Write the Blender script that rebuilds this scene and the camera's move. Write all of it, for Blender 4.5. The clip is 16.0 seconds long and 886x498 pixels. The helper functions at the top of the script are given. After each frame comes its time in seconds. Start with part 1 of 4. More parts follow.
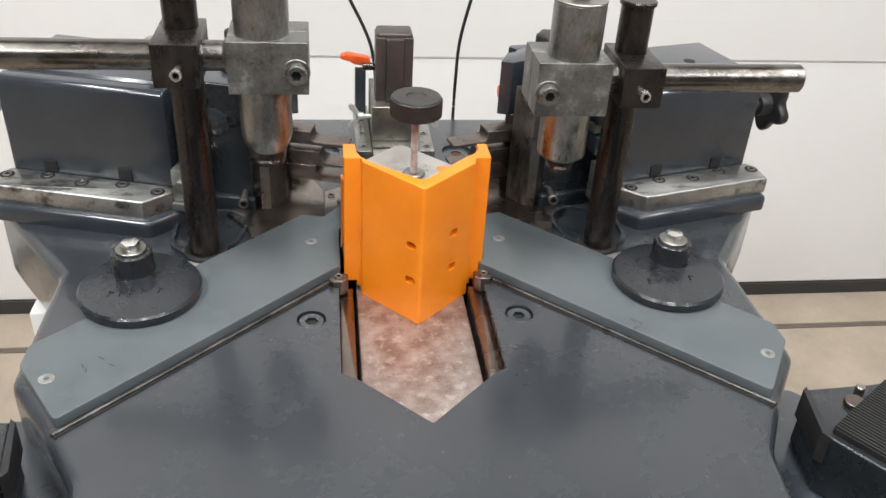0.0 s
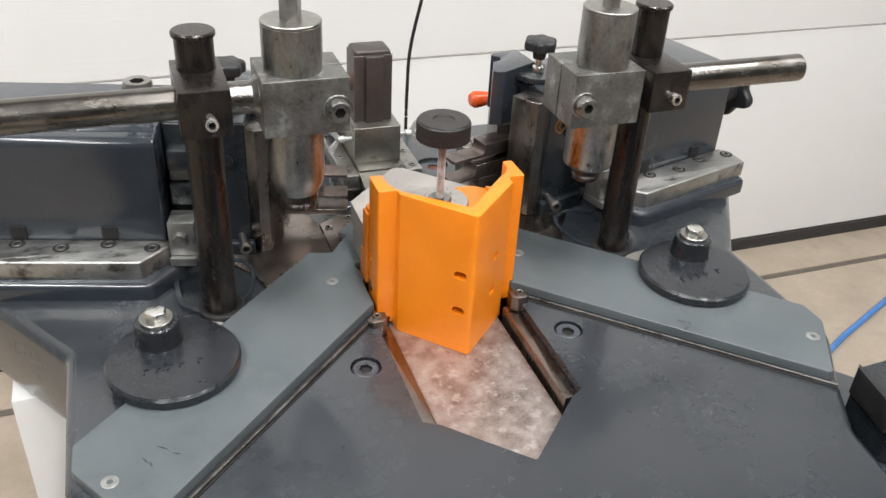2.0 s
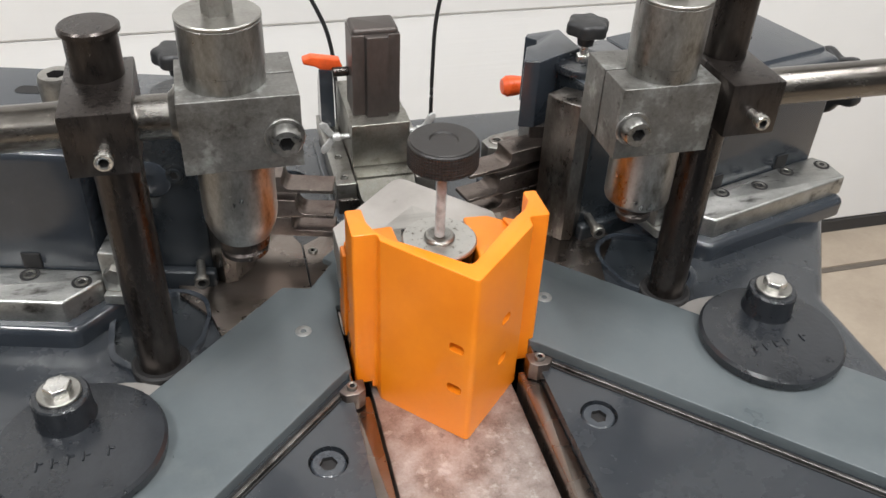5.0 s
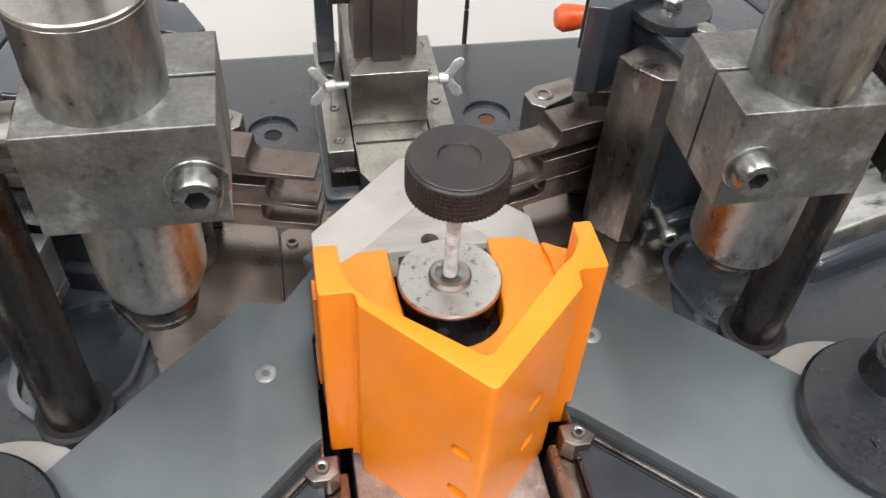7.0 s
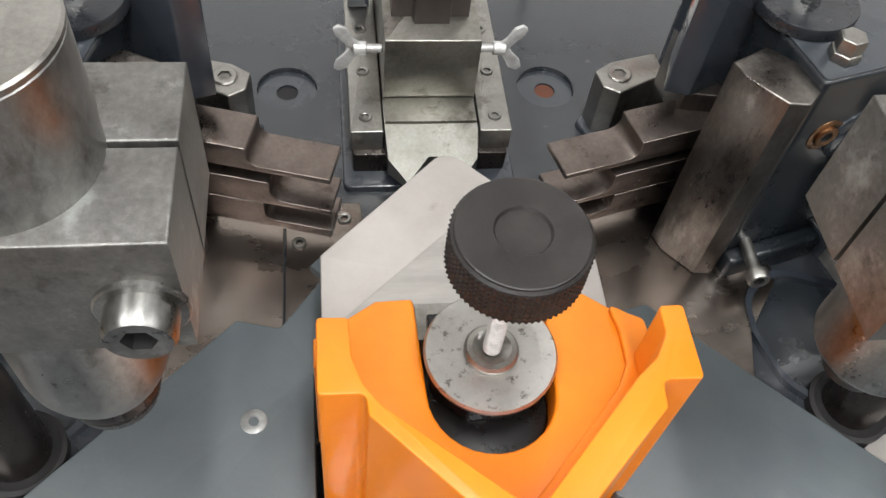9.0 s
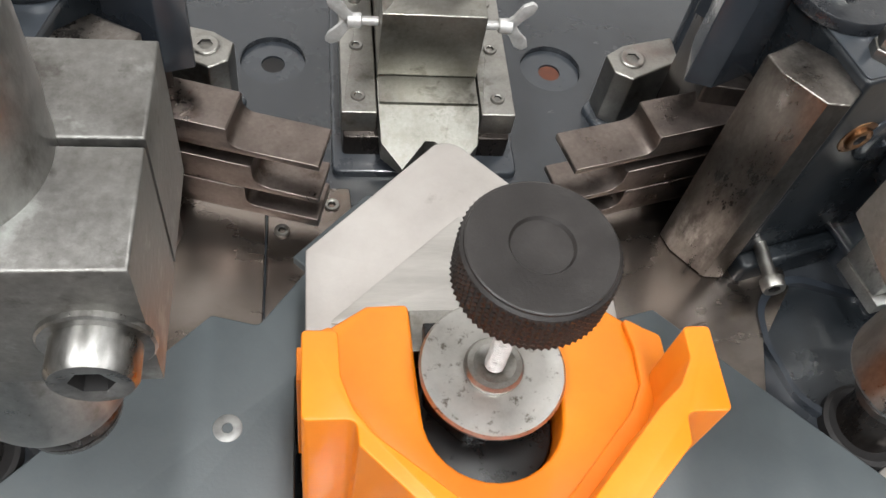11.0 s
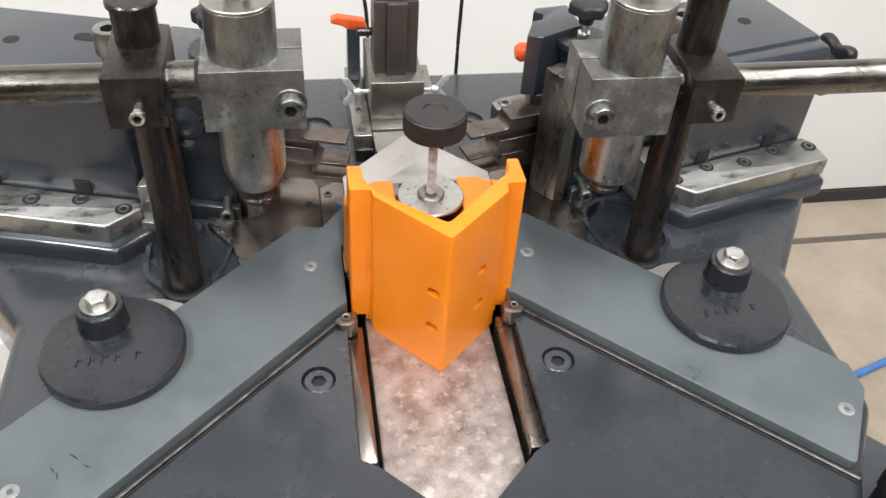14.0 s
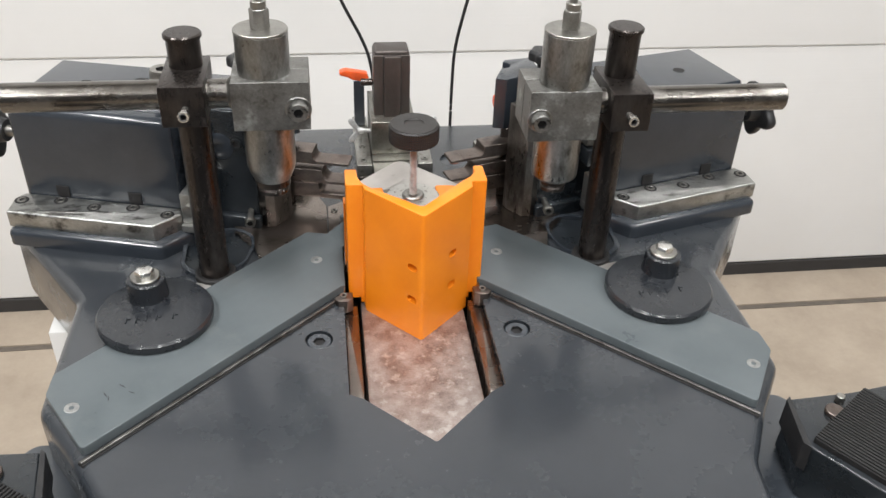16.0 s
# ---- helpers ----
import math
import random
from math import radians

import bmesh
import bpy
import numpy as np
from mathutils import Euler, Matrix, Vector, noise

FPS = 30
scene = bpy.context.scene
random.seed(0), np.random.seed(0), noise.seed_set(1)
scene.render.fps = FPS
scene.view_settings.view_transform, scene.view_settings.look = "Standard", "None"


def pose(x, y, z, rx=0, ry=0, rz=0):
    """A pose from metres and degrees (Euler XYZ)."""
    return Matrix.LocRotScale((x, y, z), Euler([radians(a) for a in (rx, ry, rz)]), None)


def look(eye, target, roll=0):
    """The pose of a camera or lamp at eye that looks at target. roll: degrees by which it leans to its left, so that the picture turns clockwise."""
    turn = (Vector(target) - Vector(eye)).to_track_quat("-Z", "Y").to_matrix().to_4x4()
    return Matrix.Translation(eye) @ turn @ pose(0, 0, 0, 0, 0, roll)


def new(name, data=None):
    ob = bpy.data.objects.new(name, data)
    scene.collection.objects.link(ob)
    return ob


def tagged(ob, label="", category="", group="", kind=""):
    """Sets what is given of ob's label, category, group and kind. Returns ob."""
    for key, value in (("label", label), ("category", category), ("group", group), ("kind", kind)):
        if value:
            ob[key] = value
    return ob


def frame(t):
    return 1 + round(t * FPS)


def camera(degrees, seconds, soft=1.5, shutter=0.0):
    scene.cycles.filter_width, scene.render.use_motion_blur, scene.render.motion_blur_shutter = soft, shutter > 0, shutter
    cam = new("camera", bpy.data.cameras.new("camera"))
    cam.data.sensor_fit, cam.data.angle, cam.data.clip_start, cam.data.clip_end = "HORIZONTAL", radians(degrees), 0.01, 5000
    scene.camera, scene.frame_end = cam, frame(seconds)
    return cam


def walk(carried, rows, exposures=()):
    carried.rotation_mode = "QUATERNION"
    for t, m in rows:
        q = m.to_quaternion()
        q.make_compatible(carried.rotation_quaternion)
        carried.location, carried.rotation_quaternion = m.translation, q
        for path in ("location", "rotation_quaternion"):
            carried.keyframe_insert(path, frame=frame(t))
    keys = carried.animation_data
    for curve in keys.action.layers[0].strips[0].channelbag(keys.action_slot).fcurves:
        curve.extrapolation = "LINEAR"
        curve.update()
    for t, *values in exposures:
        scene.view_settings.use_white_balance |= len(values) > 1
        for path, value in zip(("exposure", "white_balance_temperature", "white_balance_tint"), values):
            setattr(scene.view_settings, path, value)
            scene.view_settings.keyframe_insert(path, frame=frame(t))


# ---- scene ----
cam = camera(53.9, 16.0)
PATH = [
    (0, (-0.098, -0.704, 0.589), (0.159, 0.973, -0.471), 3.6),
    (0.5, (-0.079, -0.691, 0.597), (0.17, 0.984, -0.468), 3.5),
    (1, (-0.087, -0.668, 0.607), (0.163, 1.002, -0.464), 3.2),
    (1.5, (-0.226, -0.617, 0.614), (0.104, 1.044, -0.45), 0.4),
    (2, (-0.311, -0.594, 0.595), (0.302, 0.982, -0.471), 3.4),
    (2.5, (-0.302, -0.592, 0.587), (0.388, 0.953, -0.479), 4.5),
    (3, (-0.31, -0.584, 0.586), (0.388, 0.957, -0.481), 4.3),
    (3.5, (-0.311, -0.574, 0.581), (0.389, 0.966, -0.486), 4.2),
    (3.7, (-0.312, -0.569, 0.577), (0.394, 0.97, -0.489), 4.4),
    (5.8, (-0.083, -0.2, 0.541), (0.219, 1.23, -0.824), 2.6),
    (6, (-0.08, -0.165, 0.534), (0.221, 1.225, -0.873), 3.1),
    (6.5, (-0.084, -0.127, 0.535), (0.237, 1.227, -0.901), 4.2),
    (7, (-0.086, -0.122, 0.521), (0.228, 1.212, -0.936), 4.0),
    (7.5, (-0.093, -0.02, 0.486), (0.197, 1.255, -1.027), 7.3),
    (8, (-0.084, 0.033, 0.466), (0.184, 1.194, -1.141), 8.9),
    (8.5, (-0.088, 0.041, 0.47), (0.168, 1.167, -1.163), 9.1),
    (9, (-0.073, 0.034, 0.484), (0.18, 1.168, -1.144), 8.5),
    (9.2, (-0.077, 0.04, 0.492), (0.199, 1.179, -1.129), 9.7),
    (11.3, (-0.078, 0.073, 0.454), (0.224, 1.139, -1.211), 13.2),
    (11.5, (-0.081, 0.039, 0.471), (0.216, 1.129, -1.179), 12.4),
    (12, (-0.101, -0.012, 0.487), (0.205, 1.155, -1.109), 11.6),
    (12.5, (-0.107, -0.067, 0.523), (0.199, 1.149, -1.036), 10.6),
    (13, (-0.111, -0.197, 0.581), (0.194, 1.102, -0.909), 7.4),
    (13.5, (-0.121, -0.312, 0.628), (0.19, 1.105, -0.747), 5.0),
    (14, (-0.122, -0.452, 0.652), (0.182, 1.011, -0.677), 4.2),
    (14.5, (-0.116, -0.586, 0.667), (0.18, 0.94, -0.591), 3.6),
    (15, (-0.102, -0.683, 0.674), (0.184, 0.898, -0.518), 3.3),
    (15.5, (-0.101, -0.707, 0.677), (0.171, 0.912, -0.465), 3.0),
    (16, (-0.099, -0.707, 0.669), (0.151, 0.927, -0.457), 2.3),
]
LAMP_W = 51.0
EXPOSURES = [(0, -0.1), (1.5, -0.08), (3.7, -0.05), (5.8, -0.25), (6.1, -0.22), (6.5, -0.05), (7, 0.0), (7.5, -0.12), (8, -0.2), (9.2, -0.12), (11.5, -0.02), (12.5, 0.1), (14, 0.0), (15, -0.03), (16, -0.14)]
walk(cam, [(t, look(eye, target, roll)) for t, eye, target, roll in PATH], EXPOSURES)

# ---- world and light ----
world = bpy.data.worlds.new("world")
scene.world = world
world.use_nodes = True
world.node_tree.nodes["Background"].inputs[0].default_value = (0.9, 0.95, 1.0, 1)
world.node_tree.nodes["Background"].inputs[1].default_value = 0.05

ORG = {}


def thing(name, loc, label, category, group="", kind=""):
    ob = new(name)
    ob.empty_display_size = 0.05
    ob.location = loc
    ORG[ob.name] = Vector(loc)
    return tagged(ob, label, category, group, kind)


def mesh_of(name, bm, mat, smooth=35):
    me = bpy.data.meshes.new(name)
    bmesh.ops.recalc_face_normals(bm, faces=bm.faces[:])
    hollow = any(f.material_index for f in bm.faces)
    bm.to_mesh(me)
    bm.free()
    me.polygons.foreach_set("use_smooth", [True] * len(me.polygons))
    me.set_sharp_from_angle(angle=radians(smooth))
    me.materials.append(mat)
    # inner faces of screw sockets get a dark colour as their shade
    if hollow:
        me.materials.append(M_DARK)
    return me


def part(name, bm, mat, parent, label="", smooth=35):
    """Link a bmesh given in world coordinates as one mesh under a thing or part."""
    org = ORG[parent.name]
    bmesh.ops.translate(bm, verts=bm.verts[:], vec=-org)
    ob = new(name, mesh_of(name, bm, mat, smooth))
    ob.parent = parent
    ORG[ob.name] = org
    return tagged(ob, label)


def placed(name, me, parent, loc, rot=(0, 0, 0), label=""):
    """An object on a shared mesh, at a world place under a parent."""
    ob = new(name, me)
    ob.parent = parent
    ob.location = Vector(loc) - ORG[parent.name]
    ob.rotation_euler = rot
    ORG[ob.name] = Vector(loc)
    return tagged(ob, label)


# ---- shapes ----
def fillet(poly, r, seg=4):
    """Round the corners of a closed plan; r is one radius or one for each corner."""
    out, n = [], len(poly)
    rs = r if isinstance(r, (list, tuple)) else [r] * n
    for i in range(n):
        a, b, c = Vector(poly[i - 1]), Vector(poly[i]), Vector(poly[(i + 1) % n])
        if rs[i] <= 0:
            out.append(tuple(b))
            continue
        u, w = (a - b), (c - b)
        lu, lw = u.length, w.length
        u, w = u / lu, w / lw
        ang = math.acos(max(-1, min(1, u.dot(w))))
        if ang > 3.1:
            out.append(tuple(b))
            continue
        d = min(rs[i] / math.tan(ang / 2), lu * 0.48, lw * 0.48)
        p, q = b + u * d, b + w * d
        for k in range(seg + 1):
            s = k / seg
            out.append(tuple((1 - s) ** 2 * p + 2 * s * (1 - s) * b + s * s * q))
    return out


def area2(poly):
    return sum(poly[i - 1][0] * poly[i][1] - poly[i][0] * poly[i - 1][1] for i in range(len(poly)))


def offset(poly, d):
    """Shrink a counter-clockwise plan by d."""
    out, n = [], len(poly)
    for i in range(n):
        a, b, c = Vector(poly[i - 1]), Vector(poly[i]), Vector(poly[(i + 1) % n])
        e, f = (b - a).normalized(), (c - b).normalized()
        m = Vector((-e.y, e.x)) + Vector((-f.y, f.x))
        if m.length < 1e-6:
            m = Vector((-e.y, e.x))
        m.normalize()
        k = max(0.35, m.dot(Vector((-e.y, e.x))))
        out.append(tuple(b + m * d / k))
    return out


def prism(poly, z0, z1, r=0.0, rb=0.0, holes=(), seg=3):
    """A plan pushed up from z0 to z1, with rounded upper (r) and lower (rb) rims and openings right through."""
    poly = [tuple(p) for p in poly]
    if area2(poly) < 0:
        poly.reverse()
    bm = bmesh.new()
    rings = []
    if rb > 0:
        for k in range(seg):
            a = math.pi / 2 * k / seg
            rings.append((rb * (1 - math.sin(a)), z0 + rb * (1 - math.cos(a))))
        rings.append((0, z0 + rb))
    else:
        rings.append((0, z0))
    if r > 0:
        rings.append((0, z1 - r))
        for k in range(1, seg + 1):
            a = math.pi / 2 * k / seg
            rings.append((r * (1 - math.cos(a)), z1 - r + r * math.sin(a)))
    else:
        rings.append((0, z1))
    loops = [[bm.verts.new((x, y, z)) for x, y in (offset(poly, d) if d > 0 else poly)] for d, z in rings]
    n = len(poly)
    for lo, hi in zip(loops, loops[1:]):
        for i in range(n):
            bm.faces.new((lo[i - 1], lo[i], hi[i], hi[i - 1]))
    if holes:
        cuts = []
        for h in holes:
            lo = [bm.verts.new((x, y, z0)) for x, y in h]
            hi = [bm.verts.new((x, y, z1)) for x, y in h]
            for i in range(len(h)):
                bm.faces.new((lo[i - 1], lo[i], hi[i], hi[i - 1]))
            cuts.append((lo, hi))
        for k in (0, 1):
            edges = []
            for ring in [loops[0 if k == 0 else -1]] + [c[k] for c in cuts]:
                for i in range(len(ring)):
                    edges.append(bm.edges.get((ring[i - 1], ring[i])))
            bmesh.ops.triangle_fill(bm, use_beauty=True, use_dissolve=False, edges=edges)
    else:
        bm.faces.new(loops[-1])
        bm.faces.new(list(reversed(loops[0])))
    return bm


def rect(x0, x1, y0, y1):
    return [(x0, y0), (x1, y0), (x1, y1), (x0, y1)]


def circle(x, y, r, n=24):
    return [(x + r * math.cos(2 * math.pi * i / n), y + r * math.sin(2 * math.pi * i / n)) for i in range(n)]


def box(x0, x1, y0, y1, z0, z1, r=0.0015):
    bm = bmesh.new()
    bmesh.ops.create_cube(bm, size=1, matrix=Matrix.Translation(((x0 + x1) / 2, (y0 + y1) / 2, (z0 + z1) / 2)) @ Matrix.Diagonal((x1 - x0, y1 - y0, z1 - z0, 1)))
    if r:
        bmesh.ops.bevel(bm, geom=bm.edges[:], offset=r, segments=2, affect="EDGES", profile=0.5)
    return bm


def lathe(profile, n=32, at=(0, 0, 0), axis="z"):
    """A turned body from (radius, height) pairs, about an axis through a place."""
    bm = bmesh.new()
    rings = []
    for r, z in profile:
        if r < 1e-6:
            rings.append([bm.verts.new((0, 0, z))])
        else:
            rings.append([bm.verts.new((r * math.cos(2 * math.pi * i / n), r * math.sin(2 * math.pi * i / n), z)) for i in range(n)])
    for lo, hi in zip(rings, rings[1:]):
        for i in range(n):
            if len(lo) == 1 and len(hi) > 1:
                bm.faces.new((lo[0], hi[i], hi[i - 1]))
            elif len(hi) == 1 and len(lo) > 1:
                bm.faces.new((lo[i - 1], lo[i], hi[0]))
            elif len(lo) > 1:
                bm.faces.new((lo[i - 1], lo[i], hi[i], hi[i - 1]))
    if len(rings[0]) > 1:
        bm.faces.new(list(reversed(rings[0])))
    if len(rings[-1]) > 1:
        bm.faces.new(rings[-1])
    turn = {"z": Matrix.Identity(4), "x": Matrix.Rotation(math.pi / 2, 4, "Y"), "-x": Matrix.Rotation(-math.pi / 2, 4, "Y"), "-y": Matrix.Rotation(math.pi / 2, 4, "X"), "y": Matrix.Rotation(-math.pi / 2, 4, "X")}[axis]
    bm.transform(Matrix.Translation(at) @ turn)
    return bm


def rod(r, z0, z1, at=(0, 0, 0), axis="z", c=0.0008, n=32):
    return lathe([(r - c, z0), (r, z0 + c), (r, z1 - c), (r - c, z1)], n, at, axis)


def tube(pts, r, n=10):
    """A round cord along points."""
    bm = bmesh.new()
    rings = []
    pts = [Vector(p) for p in pts]
    for i, p in enumerate(pts):
        d = (pts[min(i + 1, len(pts) - 1)] - pts[max(i - 1, 0)]).normalized()
        q = d.to_track_quat("Z", "Y")
        rings.append([bm.verts.new(p + q @ Vector((r * math.cos(2 * math.pi * k / n), r * math.sin(2 * math.pi * k / n), 0))) for k in range(n)])
    for lo, hi in zip(rings, rings[1:]):
        for k in range(n):
            bm.faces.new((lo[k - 1], lo[k], hi[k], hi[k - 1]))
    bm.faces.new(list(reversed(rings[0])))
    bm.faces.new(rings[-1])
    return bm


def curve_pts(ctrl, n=24):
    """Points on a smooth line through the given ones."""
    c = [Vector(p) for p in ctrl]
    c = [2 * c[0] - c[1]] + c + [2 * c[-1] - c[-2]]
    out = []
    for i in range(1, len(c) - 2):
        for k in range(n):
            s = k / n
            a, b, d, e = c[i - 1], c[i], c[i + 1], c[i + 2]
            out.append(0.5 * ((2 * b) + (d - a) * s + (2 * a - 5 * b + 4 * d - e) * s * s + (3 * b - a - 3 * d + e) * s**3))
    out.append(c[-2])
    return out


def moved(bm, m):
    bm.transform(m)
    return bm


def mirrored(bm, s):
    if s < 0:
        bm.transform(Matrix.Diagonal((-1, 1, 1, 1)))
        bmesh.ops.reverse_faces(bm, faces=bm.faces[:])
    return bm


def join(*parts_):
    """Several bmeshes as one."""
    out = bmesh.new()
    for b in parts_:
        me = bpy.data.meshes.new("joint")
        b.to_mesh(me)
        b.free()
        out.from_mesh(me)
        bpy.data.meshes.remove(me)
    return out


def cut(ob, cutters):
    """Take the cutters' bodies away from a mesh object for good."""
    tools = []
    for bm in cutters:
        bmesh.ops.recalc_face_normals(bm, faces=bm.faces[:])
        me = bpy.data.meshes.new("cutter")
        bm.to_mesh(me)
        bm.free()
        c = new("cutter", me)
        c.matrix_world = ob.matrix_world
        tools.append(c)
        mod = ob.modifiers.new("cut", "BOOLEAN")
        mod.operation, mod.object, mod.solver = "DIFFERENCE", c, "EXACT"
    bpy.context.view_layer.update()
    dg = bpy.context.evaluated_depsgraph_get()
    done = bpy.data.meshes.new_from_object(ob.evaluated_get(dg))
    ob.modifiers.clear()
    old = ob.data
    ob.data = done
    done.set_sharp_from_angle(angle=radians(35))
    bpy.data.meshes.remove(old)
    for c in tools:
        me = c.data
        bpy.data.objects.remove(c)
        bpy.data.meshes.remove(me)


# ---- materials ----
def surface(name, colour, rough=0.5, metal=0.0, dark=None, light=None, scale=30.0, bump=0.0, bump_scale=400.0, coat=0.0, rough_var=0.12, stain=None, stain_scale=9.0, stain_at=0.58, streak=(1, 1, 1), fine=0.5, stain2=None, stain2_scale=20.0, stain2_at=0.6, bump_detail=3.0, grime=None, grime_scale=160.0):
    """A worn surface: colour broken up at two sizes, stains, and a fine relief."""
    m = bpy.data.materials.new(name)
    m.use_nodes = True
    nt = m.node_tree
    b = nt.nodes["Principled BSDF"]
    tc = nt.nodes.new("ShaderNodeTexCoord")
    mp = nt.nodes.new("ShaderNodeMapping")
    mp.inputs["Scale"].default_value = streak
    nt.links.new(tc.outputs["Object"], mp.inputs["Vector"])

    def noise_node(sc, detail=5.0, ro=0.6):
        n = nt.nodes.new("ShaderNodeTexNoise")
        n.inputs["Scale"].default_value, n.inputs["Detail"].default_value, n.inputs["Roughness"].default_value = sc, detail, ro
        nt.links.new(mp.outputs["Vector"], n.inputs["Vector"])
        return n

    big, small = noise_node(scale), noise_node(scale * 9, 4.0, 0.7)
    ramp = nt.nodes.new("ShaderNodeValToRGB")
    ramp.color_ramp.elements[0].position, ramp.color_ramp.elements[1].position = 0.32, 0.68
    dk = dark or tuple(c * 0.75 for c in colour)
    lt = light or tuple(min(1, c * 1.2) for c in colour)
    if metal > 0.9:
        dk, lt = (tuple(0.7 * q + 0.3 * c for q, c in zip(v, colour)) for v in (dk, lt))
    ramp.color_ramp.elements[0].color, ramp.color_ramp.elements[1].color = (*dk, 1), (*lt, 1)
    mid = ramp.color_ramp.elements.new(0.5)
    mid.color = (*colour, 1)
    mixv = nt.nodes.new("ShaderNodeMix")
    mixv.data_type = "FLOAT"
    mixv.inputs[0].default_value = 0.4 * fine
    nt.links.new(big.outputs["Fac"], mixv.inputs[2])
    nt.links.new(small.outputs["Fac"], mixv.inputs[3])
    nt.links.new(mixv.outputs[0], ramp.inputs["Fac"])
    col = ramp.outputs["Color"]
    for tint, tint_scale, tint_at in ((stain2, stain2_scale, stain2_at), (stain, stain_scale, stain_at)):
        if not tint:
            continue
        st = noise_node(tint_scale, 6.0, 0.65)
        sr = nt.nodes.new("ShaderNodeMapRange")
        sr.inputs[1].default_value, sr.inputs[2].default_value = tint_at, tint_at + 0.12
        nt.links.new(st.outputs["Fac"], sr.inputs[0])
        mx = nt.nodes.new("ShaderNodeMix")
        mx.data_type = "RGBA"
        mx.inputs[7].default_value = (*tint, 1)
        nt.links.new(sr.outputs[0], mx.inputs[0])
        nt.links.new(col, mx.inputs[6])
        col = mx.outputs[2]
    if grime:
        where, speck = noise_node(grime_scale / 9, 3.0, 0.6), noise_node(grime_scale, 4.0, 0.75)
        both_ = nt.nodes.new("ShaderNodeMath")
        both_.operation = "MULTIPLY"
        nt.links.new(where.outputs["Fac"], both_.inputs[0])
        nt.links.new(speck.outputs["Fac"], both_.inputs[1])
        lim = nt.nodes.new("ShaderNodeMapRange")
        lim.inputs[1].default_value, lim.inputs[2].default_value, lim.inputs[4].default_value = 0.27, 0.48, 0.5
        nt.links.new(both_.outputs[0], lim.inputs[0])
        mx = nt.nodes.new("ShaderNodeMix")
        mx.data_type = "RGBA"
        mx.inputs[7].default_value = (*grime, 1)
        nt.links.new(lim.outputs[0], mx.inputs[0])
        nt.links.new(col, mx.inputs[6])
        col = mx.outputs[2]
    nt.links.new(col, b.inputs["Base Color"])
    rr = nt.nodes.new("ShaderNodeMapRange")
    rr.inputs[1].default_value, rr.inputs[2].default_value = 0.3, 0.7
    rr.inputs[3].default_value, rr.inputs[4].default_value = max(0.03, rough - rough_var), min(1, rough + rough_var)
    nt.links.new(mixv.outputs[0], rr.inputs[0])
    nt.links.new(rr.outputs[0], b.inputs["Roughness"])
    b.inputs["Metallic"].default_value = metal
    b.inputs["Coat Weight"].default_value = coat
    b.inputs["Coat Roughness"].default_value = 0.12
    if bump:
        bn = noise_node(bump_scale, bump_detail, 0.6)
        bp = nt.nodes.new("ShaderNodeBump")
        bp.inputs["Strength"].default_value = bump
        bp.inputs["Distance"].default_value = 0.0006
        nt.links.new(bn.outputs["Fac"], bp.inputs["Height"])
        nt.links.new(bp.outputs["Normal"], b.inputs["Normal"])
        if coat:
            nt.links.new(bp.outputs["Normal"], b.inputs["Coat Normal"])
    return m


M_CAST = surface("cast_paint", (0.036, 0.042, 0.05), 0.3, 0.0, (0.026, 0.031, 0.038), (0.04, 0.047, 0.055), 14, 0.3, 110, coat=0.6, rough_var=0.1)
M_PANEL = surface("panel_paint", (0.0285, 0.0325, 0.038), 0.26, 0.0, (0.0245, 0.0282, 0.033), (0.033, 0.0372, 0.043), 7, 0.3, 75, coat=0.5, rough_var=0.06, bump_detail=1.0)
M_PLATE = surface("plate_paint", (0.092, 0.107, 0.113), 0.41, 0.0, (0.079, 0.093, 0.099), (0.104, 0.119, 0.125), 13, 0.12, 450, rough_var=0.16, stain=(0.114, 0.126, 0.129), stain_scale=7, stain_at=0.55, stain2=(0.2, 0.21, 0.208), stain2_scale=150, stain2_at=0.75)
M_HEAD = surface("head_paint", (0.027, 0.0325, 0.0405), 0.22, 0.0, (0.0225, 0.0275, 0.035), (0.0325, 0.0385, 0.047), 16, 0.2, 70, coat=0.45, rough_var=0.06, bump_detail=1.0)
# near-black paint; on the slide heads it holds shade, elsewhere the part's colour
M_SLIDE = surface("dark_and_shade_paint", (0.013, 0.016, 0.019), 0.3, 0.0, (0.0095, 0.012, 0.0145), (0.018, 0.0215, 0.026), 18, 0.25, 120, coat=0.3)
M_DISC = surface("disc_paint", (0.015, 0.017, 0.0205), 0.3, 0.0, (0.011, 0.013, 0.016), (0.021, 0.0235, 0.0275), 30, 0.6, 150, coat=0.25)
M_STEEL = surface("worn_steel", (0.36, 0.35, 0.325), 0.37, 1.0, (0.21, 0.2, 0.183), (0.51, 0.5, 0.472), 60, 0.18, 500, stain=(0.22, 0.208, 0.182), stain_scale=45, stain_at=0.57, fine=0.9, grime=(0.09, 0.08, 0.068), grime_scale=240)
M_BLOCK = surface("mill_steel", (0.215, 0.21, 0.198), 0.47, 0.88, (0.13, 0.124, 0.114), (0.33, 0.325, 0.31), 34, 0.3, 350, stain=(0.42, 0.435, 0.41), stain_scale=34, stain_at=0.56, rough_var=0.2, fine=1.0, stain2=(0.09, 0.082, 0.073), stain2_scale=45, stain2_at=0.58, grime=(0.06, 0.054, 0.047), grime_scale=170)
